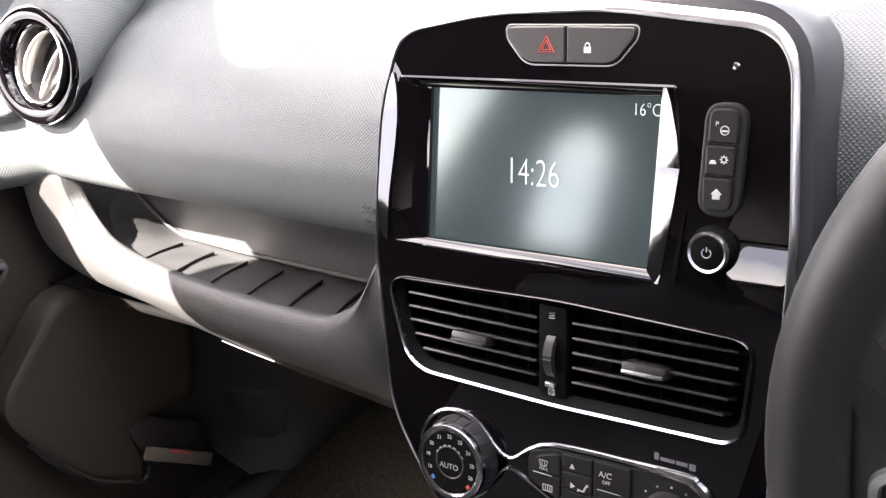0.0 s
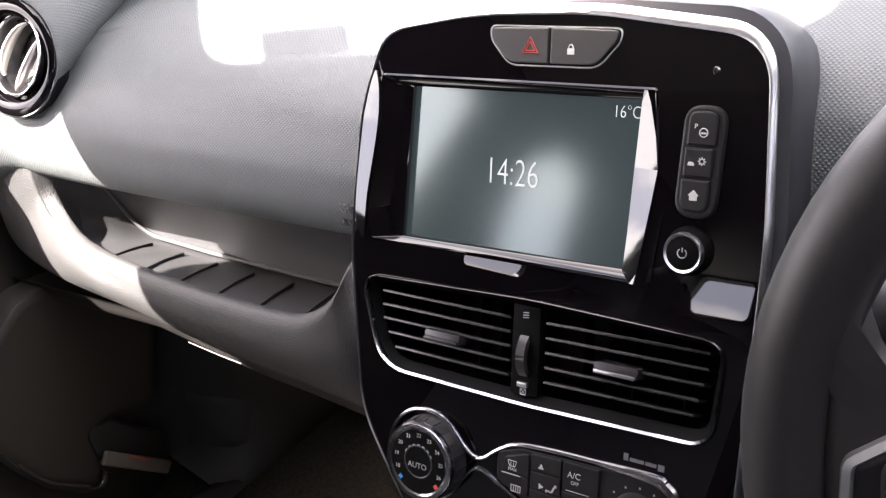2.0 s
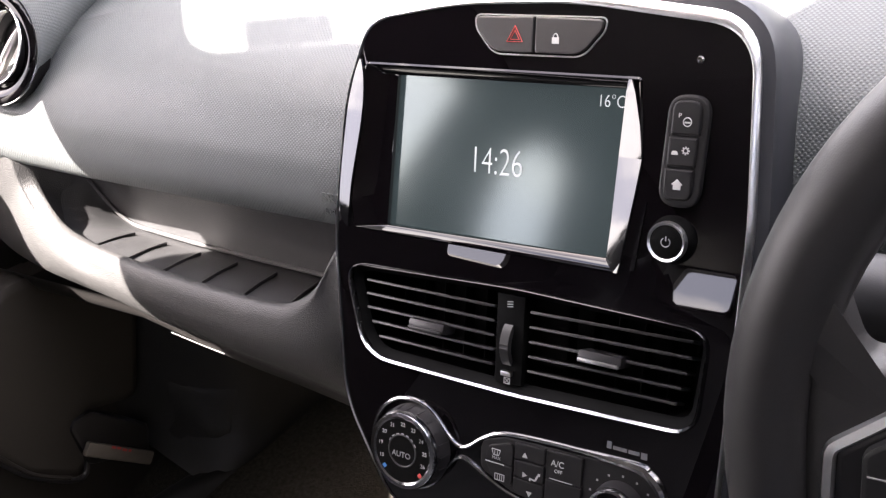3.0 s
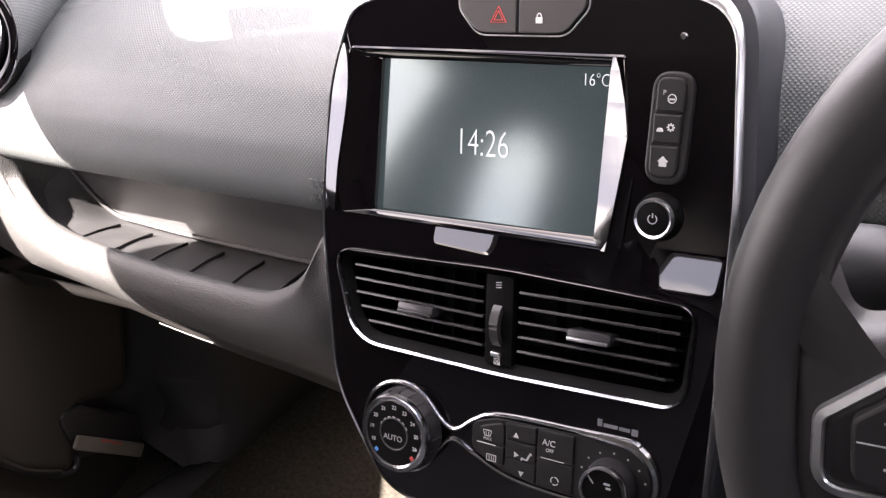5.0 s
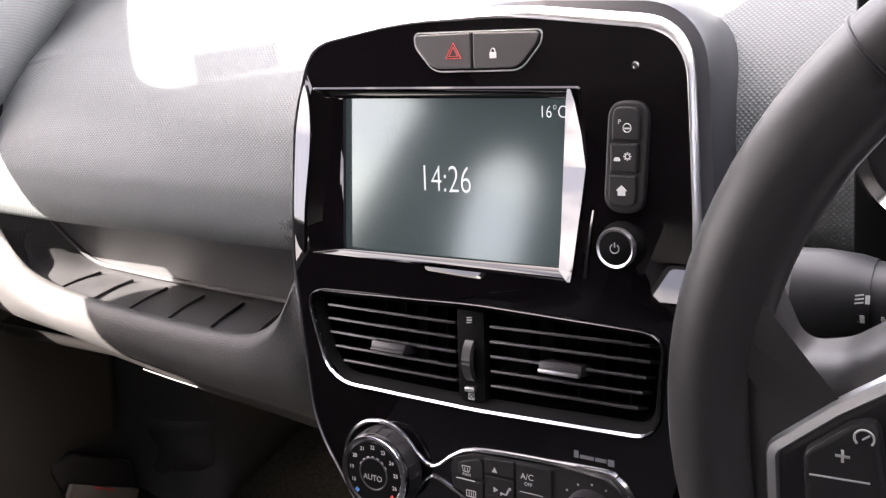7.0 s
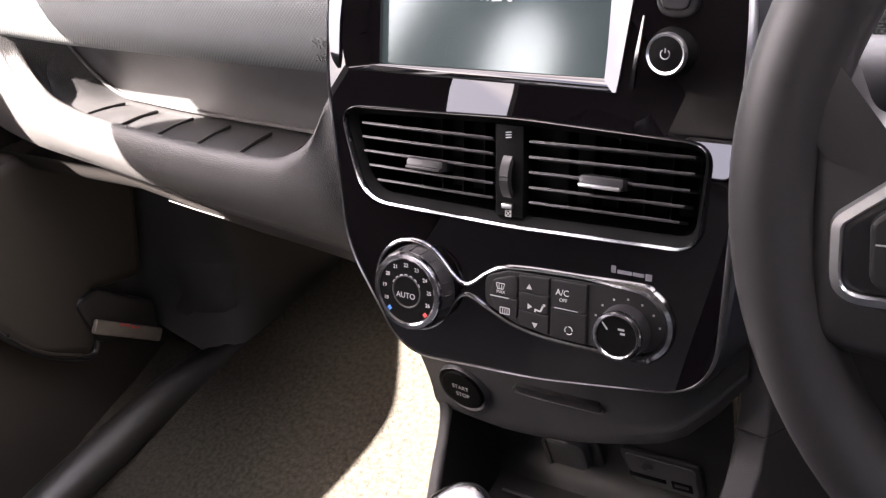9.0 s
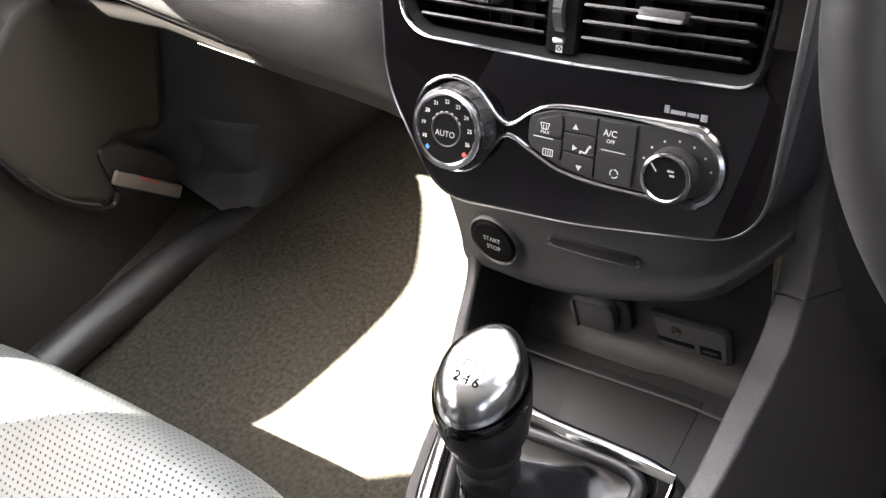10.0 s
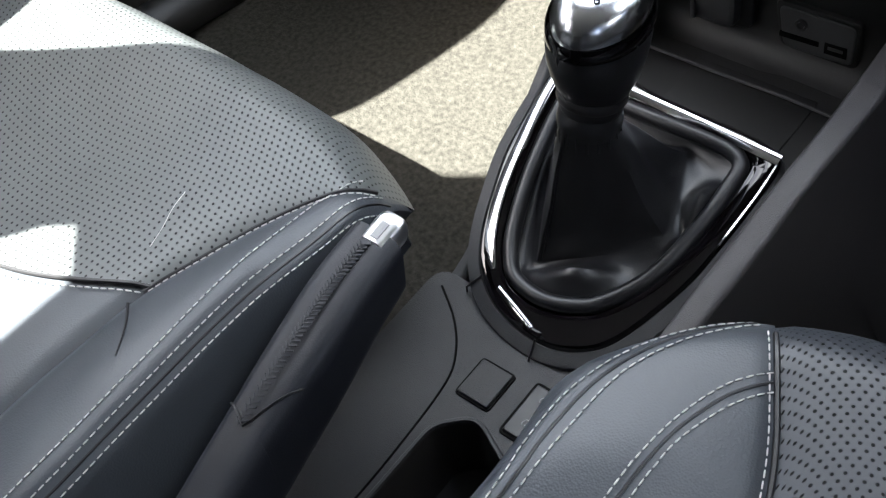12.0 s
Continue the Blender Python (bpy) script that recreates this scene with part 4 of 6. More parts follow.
bars(shift(LK[0] - 0.0145, LK[1] - 0.0140, KH * 0.957), [(0, 0, 0.0028, 0.0028, 45)], face, PRINT_BLUE, "cold_mark")
bars(shift(LK[0] + 0.0150, LK[1] - 0.0140, KH * 0.957), [(0, 0, 0.0028, 0.0028, 45)], face, PRINT_RED, "hot_mark")
part("dial_ring", lathe([(0.0105, KH * 0.957), (0.0112, KH * 0.975), (0.0118, KH * 0.957)], 48, shift(LK[0], LK[1], 0)), BUTTON_GREY, face)
kr, face = knob(RK[0] - 0.001, RK[1] - 0.0005, 0.0148, 0.0235, "black fan speed knob with chrome ring", 0)
bars(shift(RK[0] - 0.0085, RK[1] + 0.005, 0.0235 * 0.957), [(0, 0, 0.0008, 0.0055, 40)], face, PRINT_WHITE, "pointer")
bars(shift(RK[0] + 0.002, RK[1] + 0.0045, 0.0235 * 0.957), [(0, 0, 0.004, 0.0012, 0), (0.001, -0.0025, 0.003, 0.0012, 0)], face, PRINT_GREY, "fan_mark")
for i in range(7):
    a = radians(-75 + 25 * i)
    bars(shift(RK[0] + 0.0215 * math.sin(a), RK[1] + 0.0190 * math.cos(a), 0.0094), [(0, 0, 0.0012, 0.0012, 0)], clim, PRINT_GREY, "speed_dot")

# ---- centre console below the fascia ----
console = thing("centre_console", "dark grey plastic centre console with storage recess between the seats", "car console")
# curved apron with the start button
rows = []
for i in range(17):
    x = -0.112 + 0.242 * i / 16
    b = 0.006 * (1 - ((x - 0.002) / 0.115) ** 2)
    k = 0.050 * max(0.0, (x + 0.06) / 0.17) ** 1.6
    g = 0.045 * max(0.0, (x - 0.085) / 0.045) ** 2
    rows.append([p + Vector((0, g, 0)) for p in spline([(x, -0.075, 0.345), (x, -0.074 - b, 0.295 + 0.3 * k), (x, -0.076 - b, 0.245 + 0.7 * k), (x, -0.080 - b, 0.221 + k), (x, -0.076 - b, 0.209 + k), (x, -0.062, 0.205 + k), (x, -0.03, 0.206 + k)], 4)])
part("apron", grid(rows), LOW_PLASTIC, console, "curved apron below the fascia")
# solid dark box put in for the shade inside the moulded slot
slot = box((0.066, 0.012, 0.0125), Matrix.Translation((0.0110, -0.0780, 0.2720)) @ pose(0, 0, 0, 4, -1.0, 0), 0.002)
part("card_slot", slot, SATIN_BLACK, console, "card slot, its shade made as a dark box")
part("slot_lip", sweep(spline([(-0.0215, -0.0830, 0.2755), (-0.020, -0.0838, 0.2680), (0.041, -0.0832, 0.2690), (0.044, -0.0822, 0.2765)], 5), 0.0012, n=6), LOW_PLASTIC, console)
# recess walls and floor, in console plastic darkened for the shade there
part("recess_back", grid([spline([(x, -0.035, 0.330), (x, -0.045, 0.250), (x, -0.051, 0.215), (x, -0.050, 0.180), (x, -0.056, 0.150), (x, -0.066, 0.138), (x, -0.078, 0.134)], 4) for x in (-0.10, -0.05, 0.0, 0.05, 0.10, 0.121)]), SHADED_RECESS, console)
part("recess_floor", grid([[Vector((x, y, 0.133 + 0.002 * math.sin(x * 20))) for y in (-0.07, -0.09, -0.12, -0.165)] for x in (-0.10, -0.05, 0, 0.05, 0.125)]), SHADED_RECESS, console)
part("recess_mat", box((0.096, 0.066, 0.003), Matrix.Translation((0.034, -0.120, 0.1340)), 0.0012), SHADED_RECESS, console, "grey rubber mat")
# ledge behind the mat, coloured paler than the recess to carry its highlight
part("mat_lip", sweep(spline([(-0.066, -0.096, 0.1375), (0.0, -0.0965, 0.1375), (0.06, -0.0955, 0.1375), (0.108, -0.0985, 0.139)], 6), 0.0013, n=6), SURROUND, console)
part("recess_wall", grid([[Vector((-0.099, -0.045, 0.240)), Vector((-0.097, -0.085, 0.2120)), Vector((-0.092, -0.125, 0.185)), Vector((-0.086, -0.165, 0.164))], [Vector((-0.080, -0.05, 0.13)), Vector((-0.079, -0.09, 0.13)), Vector((-0.078, -0.13, 0.13)), Vector((-0.077, -0.165, 0.13))]]), SHADED_RECESS, console)
# left flank down to the carpet
TOPL = spline([(-0.109, -0.060, 0.330), (-0.108, -0.072, 0.260), (-0.106, -0.085, 0.213), (-0.101, -0.125, 0.186), (-0.094, -0.165, 0.166), (-0.084, -0.225, 0.138), (-0.070, -0.285, 0.112), (-0.068, -0.345, 0.094), (-0.072, -0.45, 0.094), (-0.075, -0.8, 0.10)], 5)
rows = [[p + Vector((0.009, 0.0, -0.004)), p + Vector((0.006, 0, 0.001)), p, p + Vector((-0.003, 0, -0.006)), p + Vector((-0.006, 0.01, -0.05)), Vector((p.x - 0.012, p.y + 0.02, -0.01))] for p in TOPL]
part("left_flank", grid([spline(r, 3) for r in rows]), LOW_PLASTIC, console)
# right flank with its padded rim
RIM = spline([(0.142, 0.010, 0.440), (0.134, -0.002, 0.385), (0.128, -0.010, 0.345), (0.1240, -0.017, 0.308), (0.1212, -0.030, 0.263), (0.1198, -0.045, 0.234), (0.1190, -0.062, 0.215), (0.1185, -0.088, 0.2065), (0.1175, -0.148, 0.200), (0.1155, -0.200, 0.196), (0.1125, -0.240, 0.186), (0.107, -0.290, 0.170), (0.100, -0.345, 0.147), (0.094, -0.40, 0.122), (0.092, -0.5, 0.105)], 5)


def rim_section(k):
    """Across the rim at one place of its run: inner wall, flat top, outer side."""
    p = RIM[k]
    t = (RIM[min(k + 1, len(RIM) - 1)] - RIM[max(k - 1, 0)]).normalized()
    n = t.cross(Vector((1, 0, 0))).normalized()
    n = n if n.z > 0 else -n
    w = 0.0235 if p.y > -0.06 else 0.0235 - 0.0045 * min(1.0, (-0.06 - p.y) / 0.12)
    return [p + Vector((a, 0, 0)) + n * h for a, h in ((0.0, -0.11), (0.0, -0.05), (0.0002, -0.008), (0.0010, -0.0020), (0.0035, -0.0002), (w * 0.5, 0.0010), (w - 0.0035, 0.0014), (w - 0.0008, 0.0), (w + 0.0006, -0.0035), (w + 0.005, -0.020), (w + 0.022, -0.075), (w + 0.042, -0.14), (w + 0.06, -0.20))]


rows = [spline(rim_section(k), 3) for k in range(len(RIM))]
part("right_flank", grid(rows), FLANK_LIT, console, "padded right flank of the console")
k = min(range(len(RIM)), key=lambda i: abs(RIM[i].z - 0.2345))
part("flank_seam", sweep(spline(rim_section(k)[2:11], 4), 0.0009, n=5), SATIN_BLACK, console)
knee = []
for x in (0.150, 0.158, 0.170, 0.19, 0.24, 0.32, 0.45, 0.6):
    y = -0.015 + 0.45 * (x - 0.136) if x < 0.33 else 0.072
    zb = 0.13 + 0.1 * (x - 0.136)
    knee.append(spline([(x, y + 0.15, 0.52), (x, y + 0.07, 0.47), (x, y + 0.022, 0.41), (x, y, 0.34), (x, y - 0.003, zb + 0.012), (x, y + 0.002, zb), (x, y + 0.05, zb - 0.004), (x, y + 0.30, zb - 0.05)], 3))
part("knee_panel", grid(knee), FLANK_LIT, console, "dark knee panel beside the console")
# rear deck between the seats
cup = rounded([(0.000, -0.62, 0.02), (0.0015, -0.425, 0.022), (0.022, -0.4045, 0.016), (0.056, -0.4190, 0.02), (0.082, -0.430, 0.01), (0.082, -0.62, 0.02)], 8)
sqr = rounded([(-0.0020, -0.3675, 0.002), (0.0240, -0.3665, 0.002), (0.0240, -0.3960, 0.002), (-0.0020, -0.3970, 0.002)], 4)
deck = rounded([(-0.078, -0.325, 0.015), (0.110, -0.325, 0.015), (0.110, -0.85, 0.01), (-0.078, -0.85, 0.01)], 4)
part("deck", plate(deck, [cup], 0.102, 0.06), SHADED_DECK, console, smooth=False)
part("cup_well", grid([lift(cup, 0.102), lift(offset(cup, -0.002), 0.098), lift(offset(cup, -0.006), 0.04), [Vector((0.040, -0.53, 0.04)) for _ in cup]], close_v=True), DARK_PLASTIC, console, "deep dark cup holder")
part("deck_seam", sweep(spline([(-0.066, -0.338, 0.1022), (-0.041, -0.354, 0.1022), (-0.022, -0.374, 0.1022), (-0.012, -0.399, 0.1022), (-0.0075, -0.46, 0.1022), (-0.007, -0.52, 0.1022), (-0.006, -0.62, 0.1022)], 8), 0.0009, n=6), VENT_BLACK, console)
part("cup_rim", sweep(lift(offset(cup, 0.001), 0.1025), 0.002, closed=True, n=6), SHADED_DECK, console)

blank = thing("blank_switch", "square grey blank switch cover on the console", "switch", shift(0, 0, 0.102))
part("frame", slab(offset(sqr, 0.0013), 0.0012, -0.004, 0.0006), VENT_BLACK, blank)
part("cover", slab(offset(sqr, -0.0006), 0.0030, 0.0, 0.0008), SHADED_DECK, blank, smooth=False)
bars(shift(0.011, -0.382, 0.0028), [(-0.004, 0, 0.003, 0.004, 0), (0.001, 0, 0.003, 0.004, 0), (0.0055, 0, 0.002, 0.004, 0)], blank, BUTTON_GREY, "moulded_mark")
sq2 = rounded([(0.0400, -0.3620, 0.002), (0.0660, -0.3610, 0.002), (0.0660, -0.4010, 0.002), (0.0400, -0.4020, 0.002)], 4)
cruise = thing("cruise_switch", "black rocker switch with two white marks on the console", "switch", shift(0, 0, 0.102))
part("frame", slab(offset(sq2, 0.0015), 0.0012, -0.004, 0.0006), VENT_BLACK, cruise)
rock = part("rocker", slab(offset(sq2, -0.0008), 0.0030, 0.0, 0.0010), BUTTON_GREY, cruise, smooth=False)
for yy in (-0.371, -0.390):
    bm = sweep([Vector((0.0525 + 0.0032 * math.cos(a), yy + 0.0032 * math.sin(a), 0.0032)) for a in [-0.6 + 4.3 * i / 12 for i in range(13)]], 0.00035, n=5)
    box((0.0036, 0.0006, 0.0004), pose(0.0530, yy, 0.0032, 0, 0, 40), 0, bm)
    part("dial_mark", bm, PRINT_WHITE, rock)

# start button
SB = Matrix.Translation((-0.0745, -0.0800, 0.2510)) @ pose(0, 0, 0, 82, 0, -4)
start = thing("start_button", "round black engine start button with white lettering", "button", SB)
part("collar", lathe([(0.0225, -0.006), (0.0225, 0.002), (0.0210, 0.004), (0.0195, 0.0025), (0.0190, -0.002)], 56), LOW_PLASTIC, start)
sbt = part("cap", lathe([(0.0188, -0.002), (0.0186, 0.0035), (0.0172, 0.0048), (0.0, 0.0052)], 56), VENT_BLACK, start)
letters("word", "START", 0.0057, PRINT_WHITE, sbt, shift(0, 0.0034, 0.0053), 0.0001, stretch=0.92)
letters("word", "STOP", 0.0057, PRINT_WHITE, sbt, shift(0.0005, -0.0042, 0.0053), 0.0001, stretch=0.92)

# lighter socket and media sockets on the recess back
LS = Matrix.Translation((-0.015, -0.0535, 0.166)) @ pose(0, 0, 0, 88, 0, 0)
lighter = thing("socket_cover", "grey flap over a power socket in the recess", "socket", LS)
part("well", slab(rounded([(-0.020, 0.021, 0.008), (0.028, 0.021, 0.012), (0.028, -0.019, 0.012), (-0.020, -0.019, 0.008)], 6), 0.004, -0.004, 0.002), SATIN_BLACK, lighter)
part("flap", slab(rounded([(-0.018, 0.017, 0.004), (0.018, 0.019, 0.010), (0.018, -0.016, 0.010), (-0.018, -0.016, 0.004)], 6), 0.013, 0.0, 0.004), LOW_PLASTIC, lighter, "rounded grey flap")
part("hinge", box((0.004, 0.030, 0.004), shift(-0.016, 0, 0.013), 0.0012), LOW_PLASTIC, lighter)
US = Matrix.Translation((0.060, -0.0500, 0.163)) @ pose(0, 0, 0, 84, -3, 0)
media = thing("media_socket_panel", "grey panel with audio jack, card slot and data port", "socket panel", US)
part("panel", slab(rounded([(-0.032, 0.020, 0.006), (0.033, 0.018, 0.006), (0.033, -0.021, 0.008), (-0.026, -0.020, 0.010)], 6), 0.006, -0.003, 0.002), SHADED_RECESS, media)
part("panel_face", slab(rounded([(-0.028, 0.0165, 0.005), (0.029, 0.0145, 0.005), (0.029, -0.0175, 0.006), (-0.023, -0.0165, 0.008)], 6), 0.0072, 0.004, 0.001), LOW_PLASTIC, media)
part("audio_jack", lathe([(0.0048, 0.0072), (0.0046, 0.0084), (0.0030, 0.0086), (0.0022, 0.0074), (0.0, 0.0073)], 24, shift(-0.010, 0.0055, 0)), SATIN_BLACK, media)
part("card_slot", box((0.030, 0.0042, 0.002), shift(-0.011, -0.0065, 0.0070), 0.0006), VENT_BLACK, media)
part("data_port", box((0.0165, 0.0090, 0.002), shift(0.0165, -0.0075, 0.0070), 0.0006), VENT_BLACK, media)
part("port_tongue", box((0.0110, 0.0025, 0.002), shift(0.0165, -0.0065, 0.0076), 0.0004), BUTTON_GREY, media)

# ---- gear lever ----
GM = Matrix.Translation((0.0, -0.15, 0.165)) @ pose(0, 0, 0, 16.7, 0, 0)
surround = thing("gear_surround", "glossy black gear surround, edge chamfers made bright for reflected sky", "gear surround", GM)
ring_o = spline([(-0.076, -0.006, 0), (0.0, -0.008, 0), (0.050, -0.009, 0), (0.085, -0.011, 0), (0.0985, -0.019, 0), (0.0985, -0.045, 0), (0.0945, -0.085, 0), (0.0880, -0.122, 0), (0.070, -0.170, 0), (0.050, -0.190, 0), (0.024, -0.198, 0),
                 (-0.010, -0.194, 0), (-0.0365, -0.180, 0), (-0.0545, -0.158, 0), (-0.0690, -0.122, 0), (-0.0800, -0.075, 0)], 5, closed=True)
ring_i = spline([(-0.060, -0.021, 0), (-0.010, -0.0205, 0), (0.035, -0.019, 0), (0.065, -0.020, 0), (0.0790, -0.0285, 0), (0.0805, -0.0455, 0), (0.0785, -0.078, 0), (0.069, -0.123, 0), (0.0490, -0.155, 0), (0.030, -0.168, 0), (0.008, -0.174, 0),
                 (-0.0160, -0.171, 0), (-0.0294, -0.160, 0), (-0.0420, -0.138, 0), (-0.0560, -0.095, 0), (-0.0645, -0.045, 0)], 5, closed=True)
def skirt(w):
    return lambda p: 0.0015 + (w - 0.0015) * min(1.0, max(0.0, (-p.y - 0.018) / 0.03))


base_o = offset(ring_o, skirt(0.012))
part("base", grid([lift(base_o, -0.04), lift(base_o, -0.006), lift(offset(ring_o, skirt(0.0105)), -0.001), lift(offset(ring_o, 0.001), 0.002), lift(ring_o, 0.000)], close_v=True), LOW_PLASTIC, surround)


def ribbon(path, wide, tilt=0.0):
    """A thin flat strip along a path, leaning to one side by a tilt in degrees."""
    rows = []
    for i, p in enumerate(path):
        t = (path[min(i + 1, len(path) - 1)] - path[max(i - 1, 0)]).normalized()
        side = t.cross(Vector((0, 0, 1))).normalized()
        side = side if side.x + 0.01 * side.y > 0 else -side
        side = (side * math.cos(radians(tilt)) - Vector((0, 0, math.sin(radians(tilt))))).normalized()
        w = wide(i / (len(path) - 1))
        low = Vector((0, 0, -0.0016))
        rows.append([p - side * w + low, p - side * w, p - side * w * 0.85 + low * -0.12, p + side * w * 0.85 + low * -0.12, p + side * w, p + side * w + low])
    return grid(rows)


def across(f, h):
    return [Vector((p.x + (q.x - p.x) * f, p.y + (q.y - p.y) * f, h)) for p, q in zip(ring_o, ring_i)]


part("gloss_ring", grid([across(0, 0.000), across(0.1, 0.0042), across(0.4, 0.0050), across(0.8, 0.0034), across(1.0, -0.004)], close_v=True), PIANO, surround, "glossy black ring")
# chamfers of the gloss ring, made as chrome strips for their sky reflection
left = spline([(-0.0775, -0.018, 0.0056), (-0.0760, -0.045, 0.0056), (-0.0712, -0.077, 0.0056), (-0.0660, -0.105, 0.0056), (-0.0580, -0.132, 0.0056), (-0.0455, -0.157, 0.0056), (-0.0325, -0.1705, 0.0056)], 5)
part("left_strip", ribbon(left, lambda f: 0.0047 * min(1.0, 0.35 + 5 * (1 - f)), -10), CHROME, surround, "ring chamfer beside the lever, chrome for the sky it reflects")
part("front_strip", ribbon([Vector((-0.078 + 0.176 * i / 12, -0.0135 - 0.0045 * (i / 12) ** 2, 0.0060)) for i in range(13)], lambda f: 0.0036, -7), CHROME, surround, "ring chamfer in front of the lever, chrome for reflected sky")
part("right_strip", ribbon(spline([(0.0975, -0.020, 0.0050), (0.0970, -0.045, 0.0050), (0.0935, -0.085, 0.0050)], 5), lambda f: 0.0007, -18), CHROME, surround)
part("rear_strip", sweep([Vector((-0.0215 + 0.037 * i / 5, -0.1800 - 0.0120 * i / 5, 0.0050)) for i in range(6)], 0.0022, n=8, flat=0.4, up=(0, 0, 1)), CHROME, surround)
part("rear_seam", sweep([Vector((0.022, -0.197, 0.004)), Vector((0.024, -0.211, -0.001)), Vector((0.024, -0.214, -0.012))], 0.0008, n=5), SATIN_BLACK, surround)
part("rear_seam", sweep([Vector((-0.038, -0.178, 0.004)), Vector((-0.046, -0.190, -0.001)), Vector((-0.048, -0.193, -0.012))], 0.0008, n=5), SATIN_BLACK, surround)

lever = thing("gear_lever", "gear lever with leather boot and metal-topped knob", "gear lever")
# boot: from the frame up to the collar, with folds
N = len(ring_i)
rim_w = [GM @ Vector((p.x, p.y, -0.003)) for p in ring_i]
COL = Vector((0.001, -0.2335, 0.212))
AX = Vector((0.03, 0.27, 1.0)).normalized()
FOOT = [Vector((-0.014, -0.292)), Vector((0.064, -0.238)), Vector((0.034, -0.176)), Vector((-0.050, -0.222))]


def foot_at(c, s, centre):
    """Where a ray from the centre leaves the four-cornered foot."""
    best = 0.05
    for i in range(4):
        a, b = FOOT[i], FOOT[(i + 1) % 4]
        e = b - a
        det = c * -e.y + s * e.x
        if abs(det) < 1e-9:
            continue
        w = a - centre
        t = (w.x * -e.y + w.y * e.x) / det
        u = (c * w.y - s * w.x) / det
        if t > 0 and -0.001 <= u <= 1.001:
            best = t
    return best


rows = []
MID = Vector((0.006, -0.232))
for f in [0.0, 0.05, 0.1, 0.15, 0.2, 0.24, 0.27, 0.30, 0.33, 0.36, 0.39, 0.43, 0.48, 0.55, 0.63, 0.71, 0.79, 0.86, 0.92, 0.96, 1.0]:
    row = []
    for p in rim_w:
        a = math.atan2(p.y - MID.y, p.x - MID.x)
        c, s = math.cos(a), math.sin(a)
        top = COL + Vector((c, s, -0.27 * s)) * 0.0190
        r = 0.94 * foot_at(c, s, MID) + 0.06 * 0.055
        foot = Vector((MID.x + r * c, MID.y + r * s, 0.0))
        foot.z = 0.165 + 0.3 * (foot.y + 0.15) - 0.008
        pouch = 1.0 * math.exp(-((a + 1.32) / 0.42) ** 2) + 0.9 * math.exp(-((a - 0.34) / 0.22) ** 2)
        if f < 0.33:
            t = f / 0.33
            q = p.lerp(foot, t)
            q.z += -0.006 * math.sin(math.pi * t)
            q += Vector((c * 0.1, s * 0.1, 1.0)) * (0.022 * pouch * math.exp(-((t - 0.55) / 0.26) ** 2))
        else:
            t = (f - 0.33) / 0.67
            q = foot.lerp(top, t ** (0.92 - 0.27 * max(0.0, c)))
            q.z = foot.z + (top.z - foot.z) * t
            q += Vector((c, s, 0.2)) * (0.0022 * noise.noise((p.x * 26, p.y * 26, f * 4)) * math.sin(math.pi * t))
        row.append(q)
    rows.append(row)
rows = [[p for p in spline(col, 2)] for col in zip(*rows)]
rows = [list(r) for r in zip(*rows)]
edge = min(range(N), key=lambda i: (rows[16][i] - Vector((-0.014, -0.292, 0.116))).length)
part("boot_seam", sweep([r[edge] + Vector((-0.0003, -0.0003, 0.0002)) for r in rows[17:]], 0.0011, n=6), BOOT_LEATHER, lever)
part("boot_seam", sweep([r[(edge - 1) % N].lerp(r[edge], 0.2) + Vector((-0.0003, -0.0003, 0.0002)) for r in rows[17:]], 0.0007, n=6), SATIN_BLACK, lever)
part("boot", grid(rows, close_v=True), BOOT_LEATHER, lever, "creased black leather boot")
ring_roll = [GM @ Vector((p.x, p.y, 0.001)) for p in offset(ring_i, -0.003)]
part("boot_roll", sweep(ring_roll, 0.0058, closed=True, n=10), BOOT_LEATHER, lever)
KM = Matrix.Translation(COL) @ Vector((0, 0, 1)).rotation_difference(AX).to_matrix().to_4x4() @ Matrix.Diagonal((1, 1, 0.89, 1))
part("collar_ring", lathe([(0.0212, 0.020), (0.0225, 0.0225), (0.0225, 0.0265), (0.0212, 0.029)], 40, KM), SATIN_BLACK, lever)
part("collar", lathe([(0.0200, -0.004), (0.0212, 0.004), (0.0205, 0.010), (0.0195, 0.013), (0.0205, 0.016), (0.0200, 0.020), (0.0215, 0.028)], 40, KM), BOOT_LEATHER, lever)
for k in range(18):
    a = 2 * math.pi * k / 18
    part("gather", sweep([KM @ Vector((0.0196 * math.cos(a), 0.0196 * math.sin(a), 0.003)), KM @ Vector((0.0208 * math.cos(a + 0.06), 0.0208 * math.sin(a + 0.06), -0.003)), KM @ Vector((0.0205 * math.cos(a + 0.1), 0.0205 * math.sin(a + 0.1), -0.012))], 0.0005, n=6), BOOT_LEATHER, lever)


def knob_rows(zs, n=48, grow=0.0):
    out = []
    for z, rx, ry, oy in zs:
        out.append([KM @ Vector(((rx + grow) * math.cos(2 * math.pi * i / n) * (1 + 0.05 * math.cos(4 * math.pi * i / n)), oy + (ry + grow) * math.sin(2 * math.pi * i / n), z + 0.34 * ry * math.sin(2 * math.pi * i / n) * min(1.0, max(0.0, (z - 0.03) / 0.045)))) for i in range(n)])
    return out


